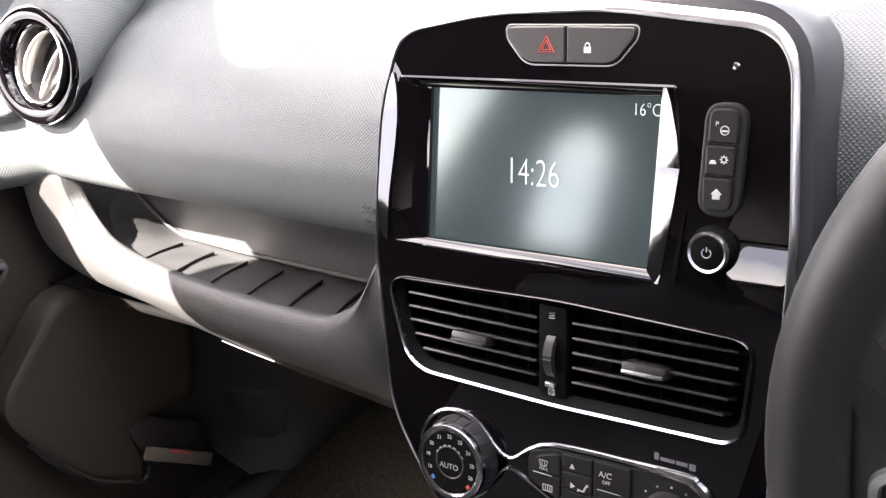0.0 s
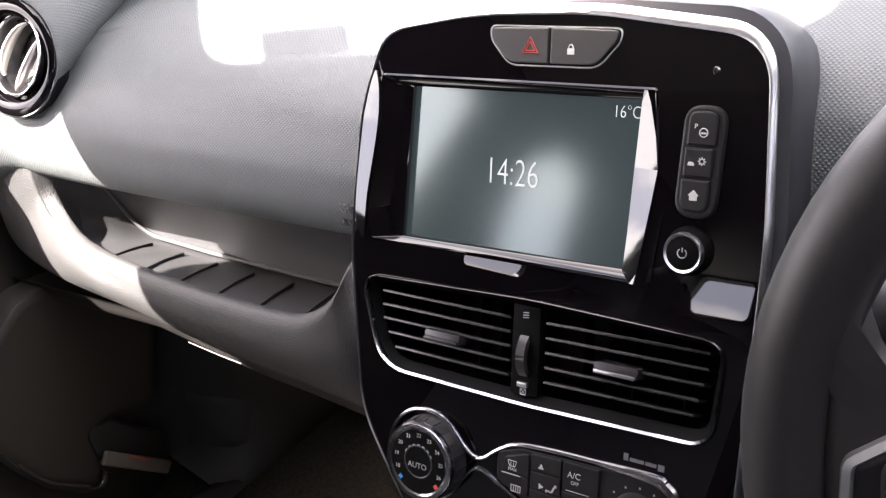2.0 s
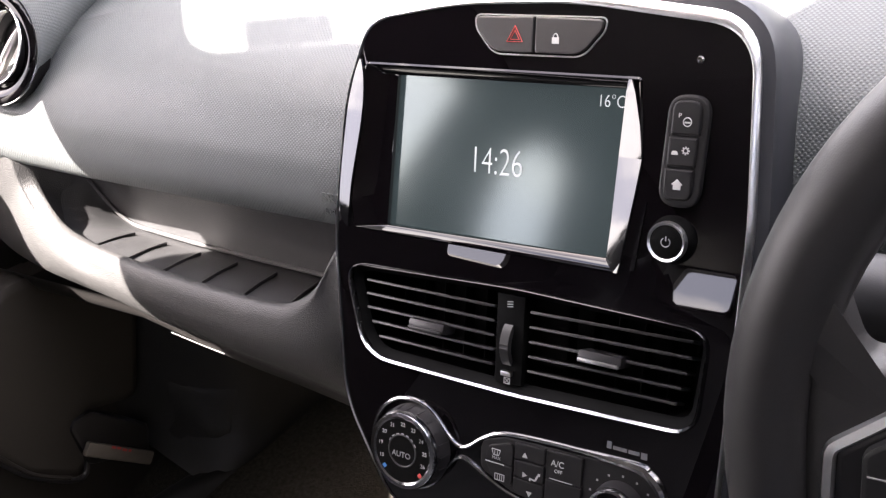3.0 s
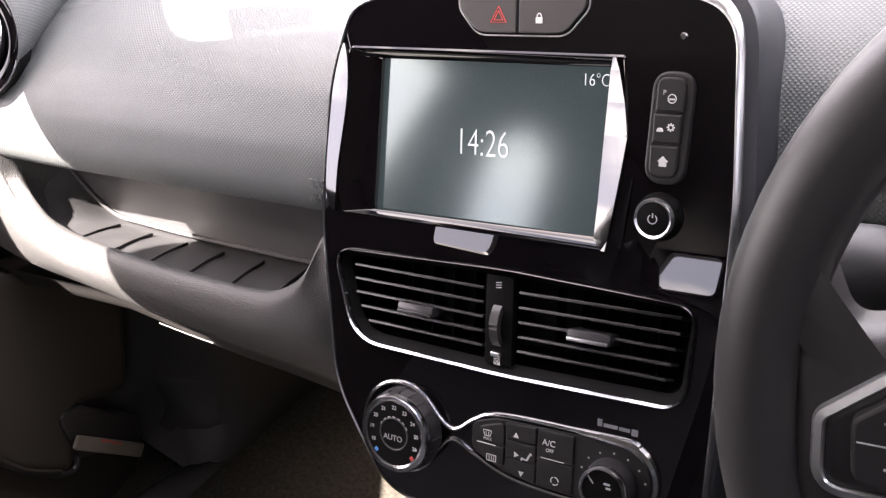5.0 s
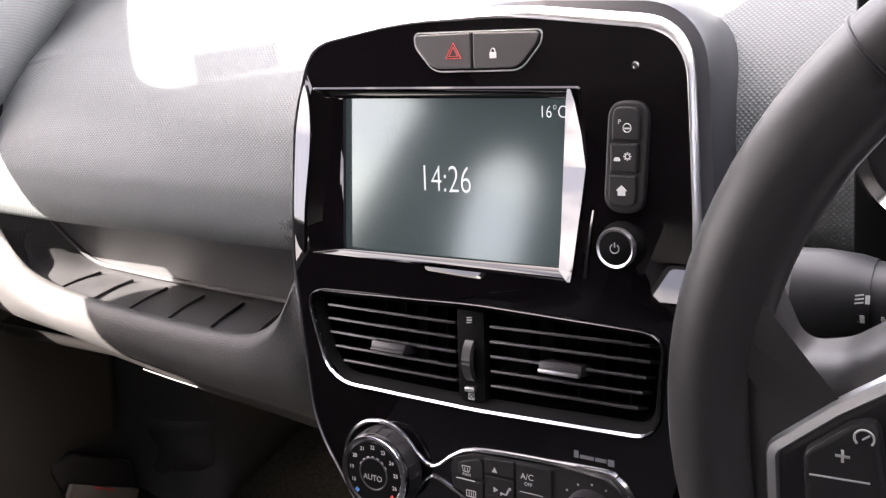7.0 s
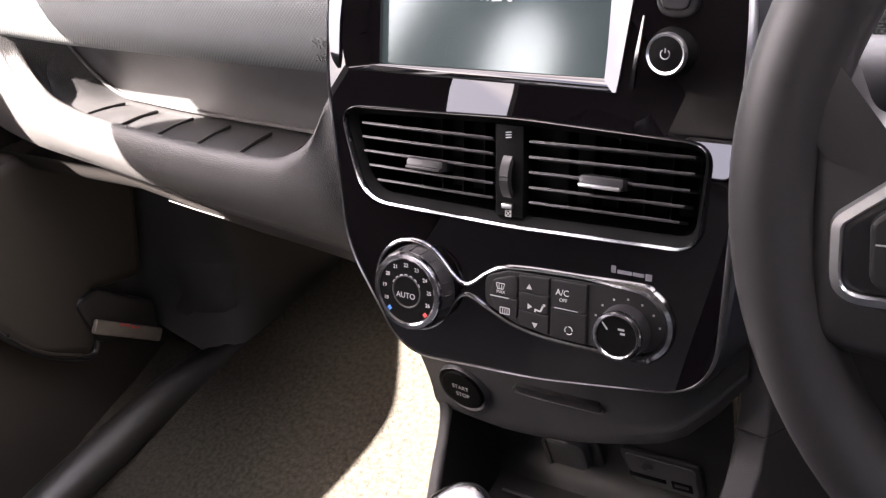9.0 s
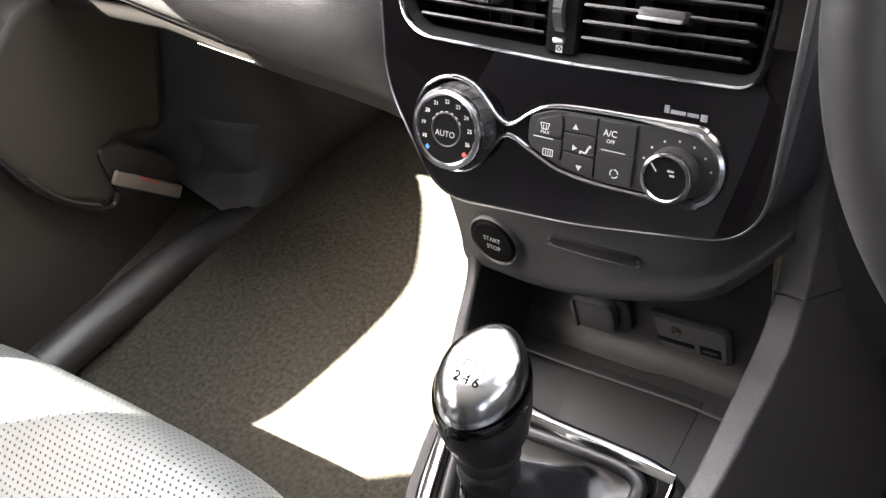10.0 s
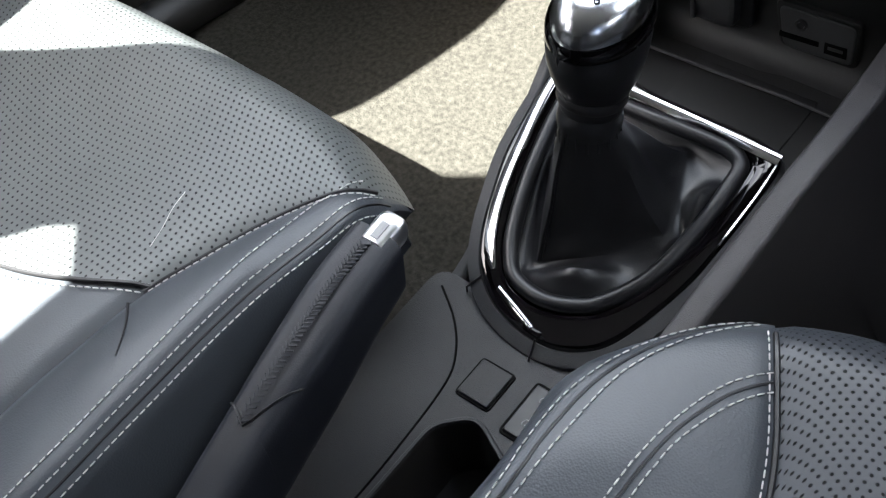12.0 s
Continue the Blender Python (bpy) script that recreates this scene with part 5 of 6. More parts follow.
part("knob_body", grid(knob_rows([(0.026, 0.0195, 0.020, 0), (0.032, 0.0225, 0.024, 0), (0.045, 0.0268, 0.0285, 0.0), (0.060, 0.0292, 0.0320, 0.0), (0.072, 0.0298, 0.0335, 0.0), (0.078, 0.0292, 0.033, 0.0)]), close_v=True), BOOT_LEATHER, lever, "leather-wrapped knob body")
part("knob_band", grid(knob_rows([(0.0775, 0.0290, 0.0330, 0), (0.080, 0.0302, 0.0345, 0), (0.086, 0.0302, 0.0345, 0), (0.089, 0.0295, 0.0338, 0)]), close_v=True), PIANO, lever, "glossy black band")
cap_rows = knob_rows([(z, 0.94 * a, b, c) for z, a, b, c in [(0.0885, 0.0292, 0.0335, 0), (0.094, 0.0290, 0.0332, 0.0), (0.0995, 0.0279, 0.0320, 0.001), (0.1040, 0.0258, 0.0300, 0.0015), (0.1075, 0.0228, 0.0270, 0.002), (0.1098, 0.0190, 0.0230, 0.002), (0.1112, 0.0140, 0.0172, 0.002), (0.1119, 0.0075, 0.0095, 0.002), (0.1121, 0.0004, 0.0004, 0.002)]])
cap = part("knob_cap", grid(cap_rows, close_v=True), CAP_METAL, lever, "satin metal knob cap with engraved gear pattern")
TOP = KM @ Matrix.Translation((0, 0.0015, 0.1122)) @ pose(0, 0, 0, 19, 0, 0)
for k, n in enumerate("246"):
    letters("number", n, 0.0095, VENT_BLACK, cap, TOP @ shift(-0.0068 + 0.0068 * k, -0.0178, -0.0013) @ pose(0, 0, 0, 9, 0, 0), 0.0006)
bm = bmesh.new()
for k in range(3):
    box((0.0006, 0.011, 0.0012), TOP @ shift(-0.0068 + 0.0068 * k, -0.0052, -0.0002), 0, bm)
box((0.0142, 0.0006, 0.0012), TOP @ shift(0.0, -0.0052, 0.0), 0, bm)
part("gear_lines", bm, ENGRAVE, cap)
seam = [KM @ Vector((-0.004 - 0.001 * math.sin(i), -(0.0205 + 0.0130 * math.sin(min(1, i / 10) * math.pi / 2)), 0.027 + 0.0049 * i)) for i in range(11)]
part("knob_seam", sweep(seam, 0.0011, n=6), SATIN_BLACK, lever)

# ---- handbrake ----
hb = thing("handbrake", "black leather handbrake lever with bright release button", "handbrake")
HB = spline([(-0.0450, -0.379, 0.2115), (-0.046, -0.418, 0.2045), (-0.0455, -0.46, 0.193), (-0.0445, -0.52, 0.174), (-0.042, -0.60, 0.145), (-0.037, -0.70, 0.11)], 8)


def bar(path, wide, high, n=28, power=3.4):
    """A lever with a rounded square section, its upper side on the path."""
    rows = []
    for i, p in enumerate(path):
        f = i / (len(path) - 1)
        w, h = wide(f), high(f)
        row = []
        for j in range(n):
            a = 2 * math.pi * j / n
            k = (abs(math.cos(a)) ** power + abs(math.sin(a)) ** power) ** (-1 / power)
            row.append(p + Vector((w * k * math.cos(a), 0.25 * h * k * math.sin(a), h * k * math.sin(a) - h)))
        rows.append(row)
    return grid(rows, close_v=True, caps=True)


HT = [p + Vector((0.004, 0, 0.026)) for p in HB]
part("grip", bar(HT[2:25], lambda f: 0.0200 + 0.002 * math.sin(f * 3.1), lambda f: 0.020 + 0.013 * f, 36, 5.0), GRIP_LEATHER, hb, "leather grip with stitched seam")
part("lever_arm", bar(HT[24:], lambda f: 0.0200, lambda f: 0.033, 36, 5.0), GRIP_LEATHER, hb)
seam = []
for i in range(25):
    a = radians(-20 + 220 * i / 24)
    k = (abs(math.cos(a)) ** 5 + abs(math.sin(a)) ** 5) ** (-1 / 5)
    f = 24 - 7.0 * max(0.0, math.cos(a)) ** 1.3 - 1.2 * max(0.0, -math.cos(a))
    c = HT[int(f)].lerp(HT[min(int(f) + 1, 24)], f - int(f))
    h = 0.020 + 0.013 * (f - 2) / 22 + 0.0004
    seam.append(c + Vector((0.0204 * k * math.cos(a), 0.25 * h * k * math.sin(a), h * k * math.sin(a) - h + 0.0004)))
part("grip_seam", sweep(seam, 0.0009, n=6), SATIN_BLACK, hb)
bm = bmesh.new()
for i in range(4, 24):
    for s in range(4):
        q = HT[i].lerp(HT[i - 1], s / 4) + Vector((-0.001, 0, 0.0001))
        box((0.0050, 0.0012, 0.0008), Matrix.Translation(q + Vector((0.0021 if s % 2 else -0.0021, 0, 0))) @ pose(0, 0, 0, 12, 0, 34 if s % 2 else -34), 0.0003, bm)
tagged(part("grip_stitches", bm, GRIP_LEATHER, hb), kind="stuff")
out = (HT[0] - HT[2]).normalized()
BT = [HT[1] + Vector((0.002, 0, 0.0004 - 0.025 * max(0.0, i / 10 - 0.7) ** 2)) + out * (-0.009 + 0.0225 * i / 10) for i in range(11)]
tip = part("release_button", bar(BT, lambda f: 0.0102 - 0.020 * max(0.0, f - 0.75) ** 2, lambda f: 0.0086 - 0.02 * max(0.0, f - 0.75) ** 2, 28, 4.2), SATIN_CHROME, hb, "bright metal release button")
part("button_slot", bar([p + Vector((0, 0, 0.0004)) for p in BT[2:8]], lambda f: 0.0030, lambda f: 0.0006, 12), PRINT_GREY, tip)

# ---- seats ----
DEPTH = 0.52


def bend(x, table):
    return float(np.interp(x, [a for a, b in table], [b for a, b in table]))


def soft(x, table):
    """The table's value, smoothed."""
    return sum(bend(x + s * 0.012, table) for s in (-2, -1, 0, 1, 2)) / 5


def seat(cx, y0, z0, label, front, insert, seam_a, seam_b, back, skin, rim, steep, curves):
    """front: half width to setback; insert, seam_a, seam_b: depth to half width."""
    s = thing("car_seat", label, "car seat", Matrix.Translation((cx, y0, z0)), "front seats")

    def surf(x, d, up=0.0):
        ax = abs(x)
        b, a, o = soft(d, insert), soft(d, seam_a), soft(d, seam_b)
        near = d - soft(ax, front)
        z = -0.045 * max(0.0, 1 - near / 0.05) ** 2.4
        k = min(1.0, max(0.0, near / 0.12))
        t = min(1.0, max(0.0, (ax - b) / (o - b)))
        z += k * (0.015 * math.sin(1.9 * t) - 0.004 * math.exp(-((ax - b) / 0.006) ** 2)) - (0.0 if curves else 0.004) * k * math.exp(-((ax - o) / 0.005) ** 2)
        z -= steep * max(0.0, ax - o) ** 1.92
        z -= 0.10 * d * (1 if d < 0.3 else 1) * 0.3 + 0.010 * math.exp(-((ax / 0.12) ** 2)) * k
        return Vector((x, -d, z + up + 0.0008 * noise.noise((x * 25, d * 25, cx))))
    us = [-1 + 2 * i / 44 for i in range(45)]
    ss = [(j / 40) ** 1.6 for j in range(41)]

    def spot(u, q, end):
        f = soft(abs(u) * 0.245, front)
        d = f + q * (end - f)
        return u * soft(d, insert), d
    rows = [[surf(*spot(u, q, back - 0.06 * u * u)) for u in us] for q in ss]
    lead = [[p + Vector((-0.02 * p.x, 0.001, -0.007)) for p in rows[0]], [p + Vector((-0.09 * p.x, -0.012, -0.018)) for p in rows[0]], [p + Vector((-0.20 * p.x, -0.045, -0.040)) for p in rows[0]]]
    part("insert", grid(lead[::-1] + rows, uv=True), skin, s, "perforated grey leather seat insert")
    rear = []
    for j in range(17):
        q = j / 16
        row = []
        for u in us:
            d0 = back - 0.06 * u * u
            d = d0 + q * (DEPTH - d0)
            row.append(surf(u * soft(d, insert), d, -0.0015 * math.exp(-q * 40)))
        rear.append(row)
    part("rear_panel", grid(rear), LEATHER, s, "smooth leather rear part of the cushion")
    cross = [surf(u * soft(back - 0.06 * u * u, insert), back - 0.06 * u * u, 0.0016) for u in us]
    part("cross_seam", sweep(cross, 0.0016, n=6), SATIN_BLACK, s)
    bm = dashes([surf(u * soft(back - 0.06 * u * u, insert), back + 0.006 - 0.06 * u * u, 0.0010) for u in us], 0.0044, 0.0019, 0.0006)
    tagged(part("cross_stitching", bm, THREAD, s), kind="stuff")
    for side in (-1, 1):
        rows = []
        for q in ss:
            row = []
            for i in range(37):
                t = i / 36
                x0 = soft(0.05, insert) + t * 0.05
                f = soft(min(x0, 0.29), front)
                d = f + q * (DEPTH - f)
                b = soft(d, insert)
                row.append(surf(side * (b + t * (max(b + 0.003, rim(d, soft(d, seam_b))) - b)), d))
            row += [row[-1] + Vector((side * 0.0015, 0, -0.012)), row[-1] + Vector((-side * 0.004, 0, -0.012 - 0.028 * min(1, 6 * q))), row[-1] + Vector((-side * 0.025, 0, -0.03 - 0.10 * min(1, 3 * q)))]
            rows.append(row)
        lead = [[p + Vector((0, 0.003, -0.010)) for p in rows[0]], [p + Vector((-side * 0.01, -0.025, -0.03)) for p in rows[0]]]
        part("bolster", grid(lead[::-1] + rows), LEATHER, s, "smooth dark leather bolster with pale stitching")
        ds = [0.052 + (DEPTH - 0.06) * j / 60 for j in range(61)]
        dins = [d for d in ds if d < back - 0.05]
        part("piping", sweep([surf(side * soft(d, insert), d, 0.0012) for d in dins], 0.0016, n=6), SATIN_BLACK, s)
        if curves:
            tracks = [[(x, d) for x, d, z in spline([(x, d, 0) for x, d in c], 10)] for c in curves]
            seams = [[((p[0] + q[0]) / 2, (p[1] + q[1]) / 2) for p, q in zip(tracks[0], tracks[1])], [((p[0] + q[0]) / 2, (p[1] + q[1]) / 2) for p, q in zip(tracks[2], tracks[3])]]
            tracks.append([(soft(d, insert) + 0.0040, d) for d in ds if d < 0.30])
        else:
            tracks = [[(soft(d, table) + off, d) for d in ds] for table, off in ((seam_b, -0.0050), (seam_b, 0.0050), (seam_a, 0.0))]
            tracks.append([(soft(d, insert) + 0.0030, d + 0.0036) for d in dins])
            seams = [[(soft(d, seam_b), d) for d in ds]]
        for c in tracks:
            bm = dashes([surf(side * x, d, 0.0007) for x, d in c], 0.0040, 0.0015, 0.0005)
            tagged(part("stitching", bm, THREAD, s, "pale contrast stitching"), kind="stuff")
        for c in seams:
            part("seam", sweep([surf(side * x, d, 0.0002) for x, d in c], 0.0009, n=5), SATIN_BLACK, s)
    part("base", box((0.46, 0.42, 0.12), shift(0, -0.30, -0.145), 0.01), DARK_PLASTIC, s)
    # backrest, unseen: outline and dark skin set for the light it blocks and bounces
    rows = []
    for j in range(41):
        q = j / 40
        row = []
        for i in range(25):
            u = -1 + i / 12
            w = float(np.interp(q, [0.0, 0.78, 0.83, 0.855, 0.88, 0.97, 1.0], [0.25, 0.225, 0.205, 0.150, 0.088, 0.080, 0.065]))
            row.append(Vector((u * w, -0.50 - 0.16 * q + 0.05 * u * u + 0.015 * math.sin(q * 7) - 0.04 * (1 - abs(u)) * q, 0.0 + 0.60 * q - 0.03 * abs(u) ** 6 * q ** 4)))
        rows.append(row)
    back_rows = [[p + Vector((0, -0.09, 0)) for p in r] for r in rows]
    bm = grid([r + b[::-1] for r, b in zip(rows, back_rows)], close_v=True, caps=True)
    part("backrest", bm, BOOT_LEATHER, s, "unseen leather backrest, darkened to cut bounced light")
    return s


passenger = seat(-0.352, -0.289, 0.211, "grey perforated leather passenger seat cushion, partly sunlit",
                 [(0.0, 0.0), (0.10, 0.001), (0.18, 0.006), (0.21, 0.014), (0.235, 0.024), (0.255, 0.034), (0.275, 0.046), (0.30, 0.066)],
                 [(0.0, 0.240), (0.02, 0.256), (0.035, 0.265), (0.048, 0.264), (0.060, 0.257), (0.070, 0.247), (0.09, 0.231), (0.11, 0.219), (0.155, 0.201), (0.20, 0.182), (0.30, 0.172), (0.52, 0.170)],
                 [(0.0, 0.250), (0.09, 0.243), (0.17, 0.2400), (0.52, 0.2385)],
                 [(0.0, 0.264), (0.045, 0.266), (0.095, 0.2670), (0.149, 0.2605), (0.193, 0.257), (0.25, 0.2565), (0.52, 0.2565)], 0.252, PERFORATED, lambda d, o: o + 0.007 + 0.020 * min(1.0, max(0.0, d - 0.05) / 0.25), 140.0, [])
driver = seat(0.386, -0.262, 0.231, "grey perforated leather driver seat cushion with pale stitching",
              [(0.0, 0.0), (0.12, 0.0), (0.165, 0.004), (0.195, 0.012), (0.22, 0.026), (0.25, 0.045), (0.265, 0.062), (0.288, 0.106), (0.32, 0.15)],
              [(0.0, 0.232), (0.027, 0.226), (0.049, 0.2117), (0.069, 0.1995), (0.093, 0.1855), (0.125, 0.168), (0.17, 0.158), (0.52, 0.155)],
              [(0.0, 0.206), (0.05, 0.202), (0.078, 0.212), (0.105, 0.215), (0.145, 0.208), (0.20, 0.203), (0.52, 0.202)],
              [(0.0, 0.236), (0.028, 0.238), (0.043, 0.250), (0.063, 0.265), (0.092, 0.277), (0.134, 0.275), (0.18, 0.267), (0.52, 0.263)], 0.252, PERFORATED_SHADED, lambda d, o: o + 0.013, 36.0,
              [[(0.226, 0.045), (0.243, 0.066), (0.261, 0.098), (0.273, 0.136), (0.274, 0.174), (0.270, 0.209), (0.268, 0.34)],
               [(0.2206, 0.0486), (0.234, 0.068), (0.248, 0.0924), (0.258, 0.121), (0.260, 0.162), (0.260, 0.196), (0.260, 0.34)],
               [(0.199, 0.0728), (0.2127, 0.0933), (0.2212, 0.1232), (0.2243, 0.151), (0.2249, 0.1746), (0.225, 0.34)],
               [(0.1938, 0.0817), (0.205, 0.1008), (0.2137, 0.130), (0.2155, 0.151), (0.2159, 0.1746), (0.216, 0.34)]])
thread = part("loose_thread", sweep(spline([(-0.186, -0.462, 0.2085), (-0.190, -0.448, 0.2090), (-0.197, -0.432, 0.2092), (-0.200, -0.418, 0.2095)], 6), 0.0003, n=5), THREAD)
# black sweep drawn for the shade in a cushion crease
part("cushion_crease", sweep(spline([(0.186, -0.210, -0.006), (0.206, -0.222, 0.0030), (0.222, -0.240, 0.0068)], 6), lambda f: 0.0013 - 0.0009 * f, n=6), SATIN_BLACK, passenger)
tagged(thread, "short loose white thread lying on the seat", "thread")

# ---- steering wheel ----
WM = Matrix.Translation((0.385, -0.140, 0.575)) @ pose(0, 0, 0, 68, 0, 0)
wheel = thing("steering_wheel", "dark leather steering wheel with chrome-edged switch pods", "steering wheel", WM)
R = 0.1820
part("rim", sweep([Vector((R * math.cos(2 * math.pi * i / 96), R * math.sin(2 * math.pi * i / 96) - 0.018, 0)) for i in range(96)], 0.0175, closed=True, n=20, flat=0.98, up=(0, 0, 1)), WHEEL_LEATHER, wheel, "thick leather rim")
for side in (-1, 1):
    o = rounded([(side * 0.176, 0.046, 0.02), (side * 0.162, 0.030, 0.02), (side * 0.153, 0.0075, 0.02), (side * 0.136, 0.0115, 0.02), (side * 0.108, 0.0310, 0.03), (side * 0.045, 0.044, 0.01), (side * 0.045, -0.075, 0.01), (side * 0.110, -0.085, 0.04), (side * 0.172, -0.080, 0.02)], 8)
    rings = [lift(offset(o, -d), h) for d, h in ((0.0, -0.022), (0.0, -0.010), (0.0008, -0.004), (0.0028, 0.0012), (0.0058, 0.0055), (0.0095, 0.0085), (0.0135, 0.0100))]
    middle = sum(rings[-1], Vector()) / len(rings[-1])
    rings.append([middle.lerp(p, 0.5) + Vector((0, 0, 0.0008)) for p in rings[-1]])
    rings.append([middle + Vector((0, 0, 0.001)) for p in rings[-1]])
    part("spoke", grid(rings, close_v=True), WHEEL_LEATHER, wheel, "broad leather-covered spoke")
    o = rounded([(side * 0.1595, -0.0200, 0.010), (side * 0.1365, 0.0000, 0.03), (side * 0.105, 0.0225, 0.03), (side * 0.050, 0.040, 0.012), (side * 0.050, -0.066, 0.014), (side * 0.105, -0.0520, 0.03), (side * 0.1590, -0.0540, 0.014)], 8)
    pod = part("switch_pod", slab(offset(o, -0.004), 0.0120, -0.010, 0.003), SATIN_BLACK, wheel, "black switch pod")
    part("pod_trim", grid([lift(o, -0.004), lift(o, 0.0110), lift(offset(o, -0.0010), 0.0128), lift(offset(o, -0.0042), 0.0136), lift(offset(o, -0.0050), 0.0128), lift(offset(o, -0.0052), 0.0100)], close_v=True), SATIN_CHROME, wheel, "satin metal pod edge")
    k = part("pod_key", slab(rounded([(side * 0.1452, -0.0180, 0.007), (side * 0.1300, -0.0052, 0.006), (side * 0.1205, -0.0015, 0.005), (side * 0.1150, -0.0440, 0.008), (side * 0.1440, -0.0445, 0.008)], 5), 0.0165, 0.010, 0.002), BUTTON_GREY, pod)
    bars(shift(side * 0.1315, -0.0265, 0.0167), [(0, 0.0095, 0.0048, 0.0009, 0), (0, 0.0095, 0.0009, 0.0048, 0), (-0.001, 0.0005, 0.020, 0.0006, 2), (0.001, -0.0085, 0.0046, 0.0009, 0)], k, PRINT_WHITE, "plus_minus_mark")
    bm = sweep([Vector((side * 0.1246 + 0.0032 * math.cos(a), -0.0088 + 0.0032 * math.sin(a), 0.0168)) for a in [-0.7 + 4.6 * i / 14 for i in range(15)]], 0.00045, n=5)
    box((0.0030, 0.0006, 0.0004), pose(side * 0.1246 + 0.0006, -0.0084, 0.0168, 0, 0, 40), 0, bm)
    part("speed_mark", bm, PRINT_WHITE, k)
for a0 in (132.5, 47.5):
    ca, sa = math.cos(radians(a0)), math.sin(radians(a0))
    part("rim_seam", sweep([Vector(((R + 0.0176 * math.cos(b)) * ca, (R + 0.0176 * math.cos(b)) * sa - 0.018, 0.0176 * 0.98 * math.sin(b))) for b in [2 * math.pi * i / 28 for i in range(28)]], 0.0008, closed=True, n=5), SATIN_BLACK, wheel)
part("lower_spoke", sweep([Vector((0, -0.168, 0.0)), Vector((0, -0.12, -0.012)), Vector((0, -0.06, -0.02))], 0.030, n=14, flat=0.35, up=(0, 0, 1)), WHEEL_LEATHER, wheel)
part("hub", slab(rounded([(-0.062, 0.050, 0.03), (0.062, 0.050, 0.03), (0.052, -0.070, 0.03), (-0.052, -0.070, 0.03)], 8), 0.016, -0.05, 0.012, dome=0.006), WHEEL_LEATHER, wheel, "padded hub")

# ---- stalk and instruments ----
ST = Matrix.Translation((0.388, -0.080, 0.556))
stalk = thing("light_stalk", "black light stalk with white symbols behind the wheel", "control stalk", ST)
part("arm", sweep(spline([(-0.152, 0.018, -0.0080), (-0.115, 0.018, -0.0085), (-0.060, 0.014, -0.009), (0.0, 0.010, -0.010)], 6), lambda f: 0.0158 - 0.002 * f, n=22), STALK, stalk)
part("end_ring", lathe([(0.0, -0.0235), (0.0150, -0.0225), (0.0185, -0.0190), (0.0190, -0.0080), (0.0178, 0.0060), (0.0164, 0.0120), (0.0150, 0.0120)], 28, Matrix.Translation((-0.1550, 0.018, -0.0078)) @ pose(0, 0, 0, 0, 91, 0)), STALK, stalk, "turning end of the stalk")
for k, (x, up) in enumerate(((-0.1450, -0.001), (-0.1470, -0.0095), (-0.1330, -0.002), (-0.1350, -0.0095))):
    rows_k = [(-0.0012, 0.0016, 0.0034, 0.0006, 12), (-0.0012, 0.0, 0.0034, 0.0006, 12), (-0.0012, -0.0016, 0.0034, 0.0006, 12), (0.0020, 0, 0.0018, 0.0036, 0)] if k != 3 else [(0, 0, 0.0060, 0.0007, 0), (-0.0022, 0, 0.0012, 0.0026, 0), (0.0022, 0, 0.0012, 0.0026, 0)]
    bars(Matrix.Translation((x, 0.018 - (0.0176 - 0.0006 * k) * math.cos(0.75 + up * 60), -0.0082 + (0.0176 - 0.0006 * k) * math.sin(0.75 + up * 60))) @ pose(0, 0, 0, 90 - math.degrees(0.75 + up * 60), 0, 0), rows_k, stalk, PRINT_WHITE, "lamp_mark")
IM = Matrix.Translation((0.335, 0.015, 0.600)) @ pose(0, 0, 0, 68, 0, 0)
cluster = thing("instrument_cluster", "dark instrument cluster with a chrome dial ring", "instrument cluster", IM)
part("housing", box((0.36, 0.19, 0.04), shift(0.065, -0.012, -0.036), 0.01), VENT_BLACK, cluster)
part("dial_ring", lathe([(0.036, -0.008), (0.0385, 0.0), (0.036, 0.004), (0.032, -0.001)], 56, shift(-0.073, -0.024, 0)), CHROME, cluster, "chrome dial ring")
part("dial_face", lathe([(0.033, -0.004), (0.0, -0.005)], 48, shift(-0.073, -0.024, 0)), SATIN_BLACK, cluster)
part("column_shroud", box((0.10, 0.16, 0.09), Matrix.Translation((0.05, -0.05, 0.06)), 0.02), DARK_PLASTIC, cluster)

# ---- passenger door ----
door = thing("door_1", "dark plastic passenger door lining with a moulded pocket", "car door", kind="structure")
part("lining", grid([[Vector((-0.672 - 0.02 * math.sin(3 * z), y, z)) for z in (-0.02, 0.1, 0.2, 0.3, 0.42, 0.55, 0.60)] for y in (-1.0, -0.6, -0.3, 0.0, 0.3, 0.7)]), DOOR_TRIM, door)
DP = Matrix.Translation((-0.660, 0, 0)) @ pose(0, 0, 0, 90, 0, 90)
pod = rounded([(-0.160, 0.300, 0.06), (-0.040, 0.350, 0.06), (0.070, 0.320, 0.04), (0.112, 0.255, 0.02), (0.030, 0.118, 0.02), (-0.030, 0.155, 0.012), (-0.048, 0.150, 0.008), (-0.060, 0.106, 0.010), (-0.083, 0.098, 0.012), (-0.128, 0.150, 0.03), (-0.146, 0.220, 0.05)], 6)
part("pocket_panel", slab(pod, 0.020, -0.02, 0.010, dome=0.004), DOOR_TRIM, door, "olive-grey moulded pocket panel", local=DP)
part("pocket_edge", sweep(spline([(-0.150, 0.245, 0.016), (-0.141, 0.195, 0.020), (-0.122, 0.147, 0.020), (-0.085, 0.100, 0.020), (-0.066, 0.104, 0.018), (-0.058, 0.140, 0.018)], 6), 0.0035, n=8), SATIN_BLACK, door, "glossy lower edge of the pocket", local=DP)
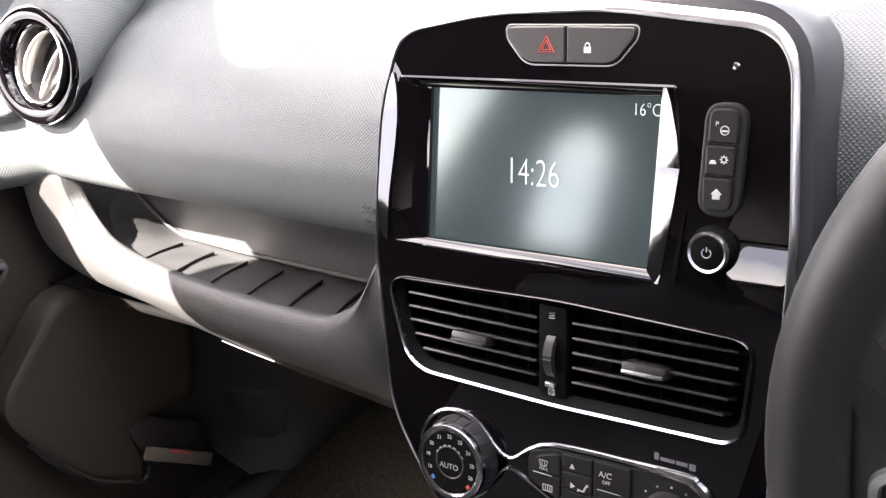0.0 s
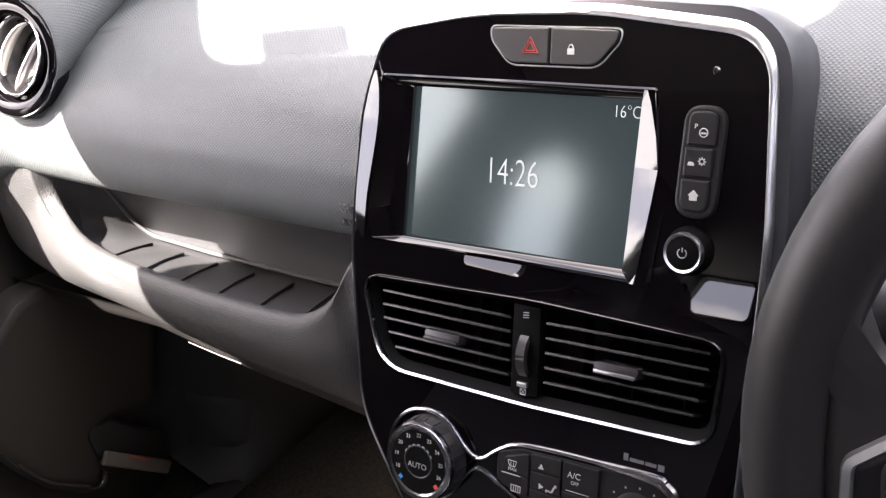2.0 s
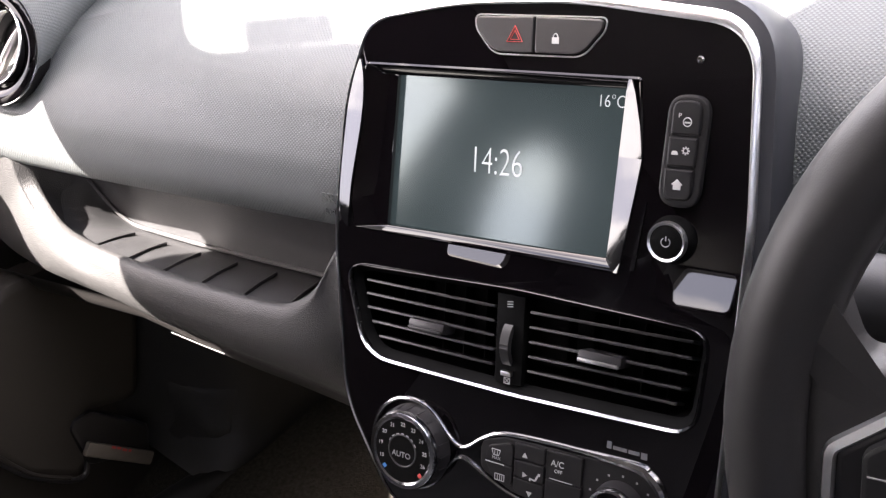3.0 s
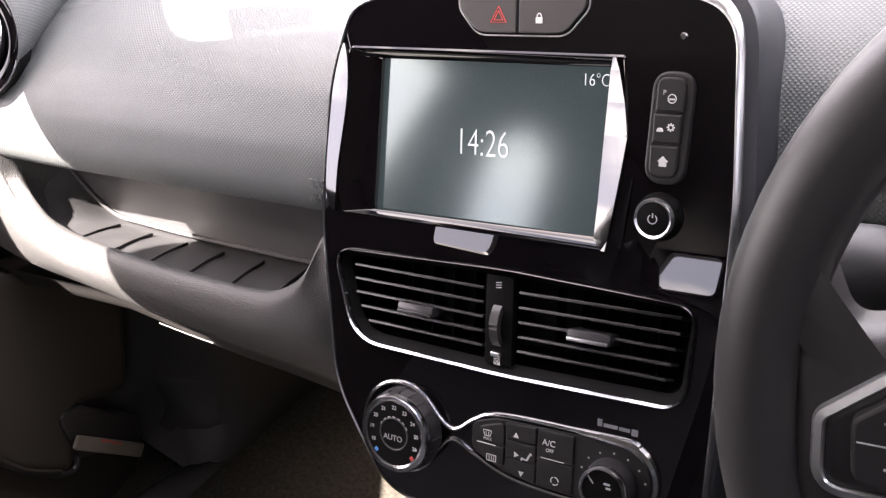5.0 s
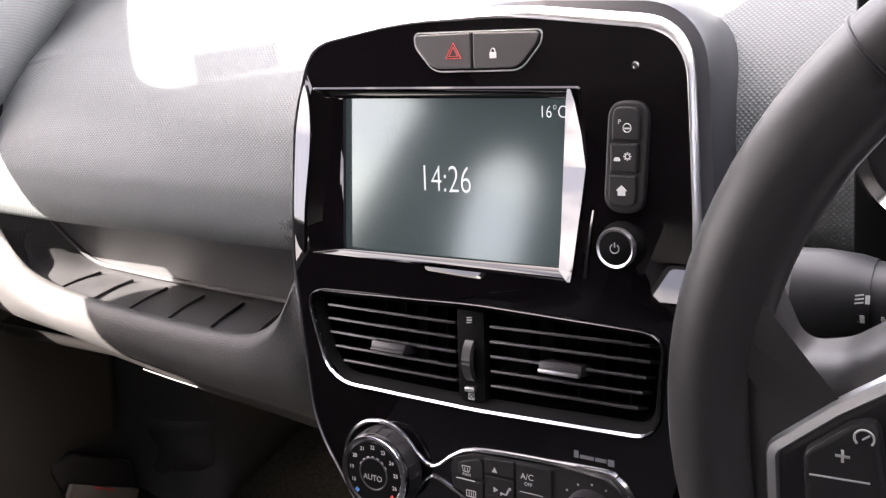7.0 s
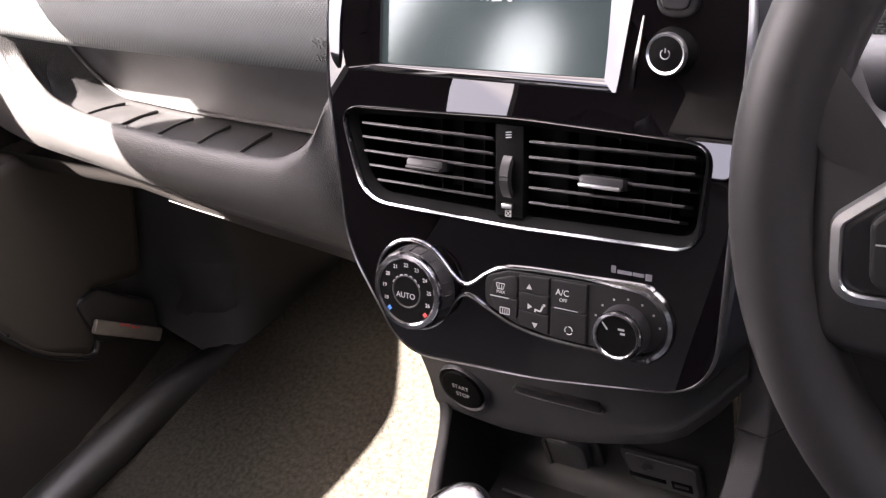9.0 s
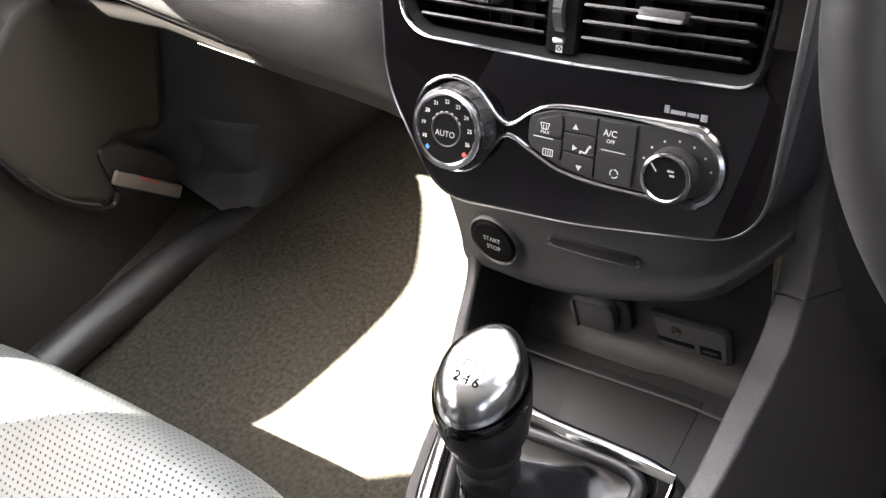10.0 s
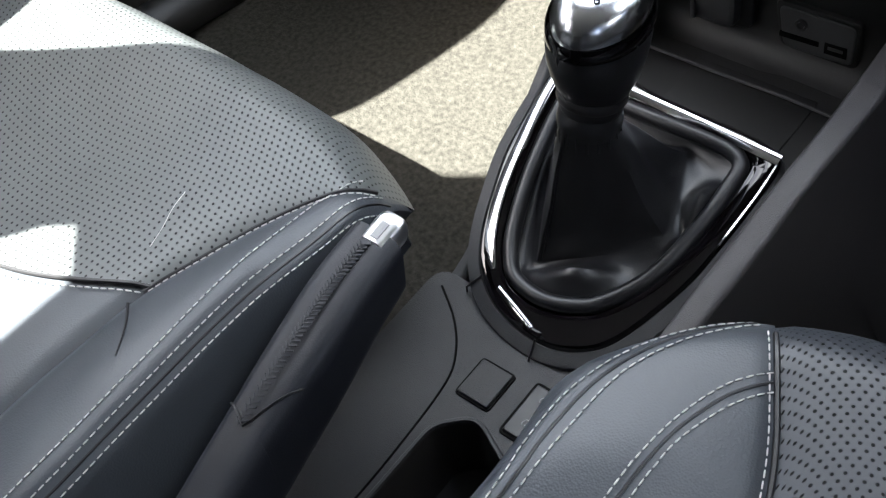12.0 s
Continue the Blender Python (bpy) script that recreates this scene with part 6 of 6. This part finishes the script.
part("pocket_highlight", sweep(spline([(-0.139, 0.200, 0.023), (-0.122, 0.152, 0.0235), (-0.092, 0.112, 0.0235)], 6), 0.0026, n=8), DOOR_TRIM, door, local=DP)
part("catch_cup", slab(rounded([(-0.062, 0.168, 0.012), (-0.030, 0.160, 0.012), (0.020, 0.085, 0.012), (0.000, 0.050, 0.012), (-0.040, 0.085, 0.012), (-0.066, 0.105, 0.012)], 6), 0.026, 0.0, 0.004), SATIN_BLACK, door, "dark cup round the catch", local=DP)
catch = part("catch_lever", box((0.100, 0.017, 0.008), DP @ Matrix.Translation((-0.033, 0.092, 0.032)) @ pose(0, 0, 0, 0, 0, -54), 0.003), material("bracket_tan", (0.15, 0.13, 0.105), 0.45, vary=0.2, vary_scale=80), door, "small tan catch with red print")
bars(DP @ Matrix.Translation((-0.031, 0.097, 0.0365)) @ pose(0, 0, 0, 0, 0, -54), [(-0.012, 0.002, 0.006, 0.003, 0), (-0.004, 0.002, 0.006, 0.003, 0), (0.005, 0.001, 0.007, 0.003, 0), (0.013, 0.001, 0.004, 0.003, 0)], catch, PRINT_RED)


def kick_at(y, z, out=0.0):
    """The footwell side wall: close to the door at its rear edge, bulging inwards to the front."""
    base = float(np.interp(y, [-0.1, 0.0, 0.078, 0.17, 0.24, 0.5], [-0.585, -0.571, -0.543, -0.521, -0.480, -0.40]))
    lean = float(np.interp(y, [0.0, 0.03, 0.06, 0.12, 0.5], [1.9, 1.3, 0.75, 0.3, 0.2]))
    return Vector((max(-0.676, base - lean * max(0.0, z)) + out, y, z))


kick = grid([spline([kick_at(0.012 + 0.02 * i, z) for z in (-0.03, 0.0, 0.04, 0.08, 0.13, 0.18, 0.24, 0.30, 0.36)], 2) for i in range(25)])
part("kick_panel", kick, DARK_PLASTIC, door, "dark footwell side panel")
corners = [Vector((0.068, 0.116)), Vector((0.118, 0.078)), Vector((0.072, 0.030)), Vector((0.026, 0.044))]
rows = []
for i in range(9):
    a, b = corners[0].lerp(corners[1], i / 8), corners[3].lerp(corners[2], i / 8)
    rows.append([kick_at(*a.lerp(b, j / 8), -0.003 if i in (0, 8) or j in (0, 8) else 0.0016) for j in range(9)])
part("access_cover", grid(rows), DARK_PLASTIC, door)
part("sill", sweep(spline([(-0.602, -0.75, 0.050), (-0.607, -0.35, 0.044), (-0.600, -0.10, 0.012), (-0.588, 0.0, -0.008), (-0.560, 0.08, -0.024), (-0.535, 0.18, -0.03)], 8), 0.026, n=16), DARK_PLASTIC, door, "rounded plastic sill trim")
# added out-of-view block, outlined to cast the edge of the carpet's sun patch
arm = spline([(-0.075, 0.42, 0), (-0.104, 0.475, 0), (-0.19, 0.545, 0), (-0.274, 0.600, 0), (-0.330, 0.604, 0), (-0.395, 0.575, 0), (-0.438, 0.542, 0), (-0.456, 0.510, 0), (-0.452, 0.44, 0), (-0.30, 0.40, 0)], 6, closed=True)
part("door_pull", slab([Vector((p.x, p.y, 0)) for p in arm], 0.070, 0.0, 0.012), LOW_PLASTIC, door, "grey block added out of view to shape the carpet's sun patch", local=Matrix.Translation((-0.672, 0, 0)) @ pose(0, 0, 0, 90, 0, 90))
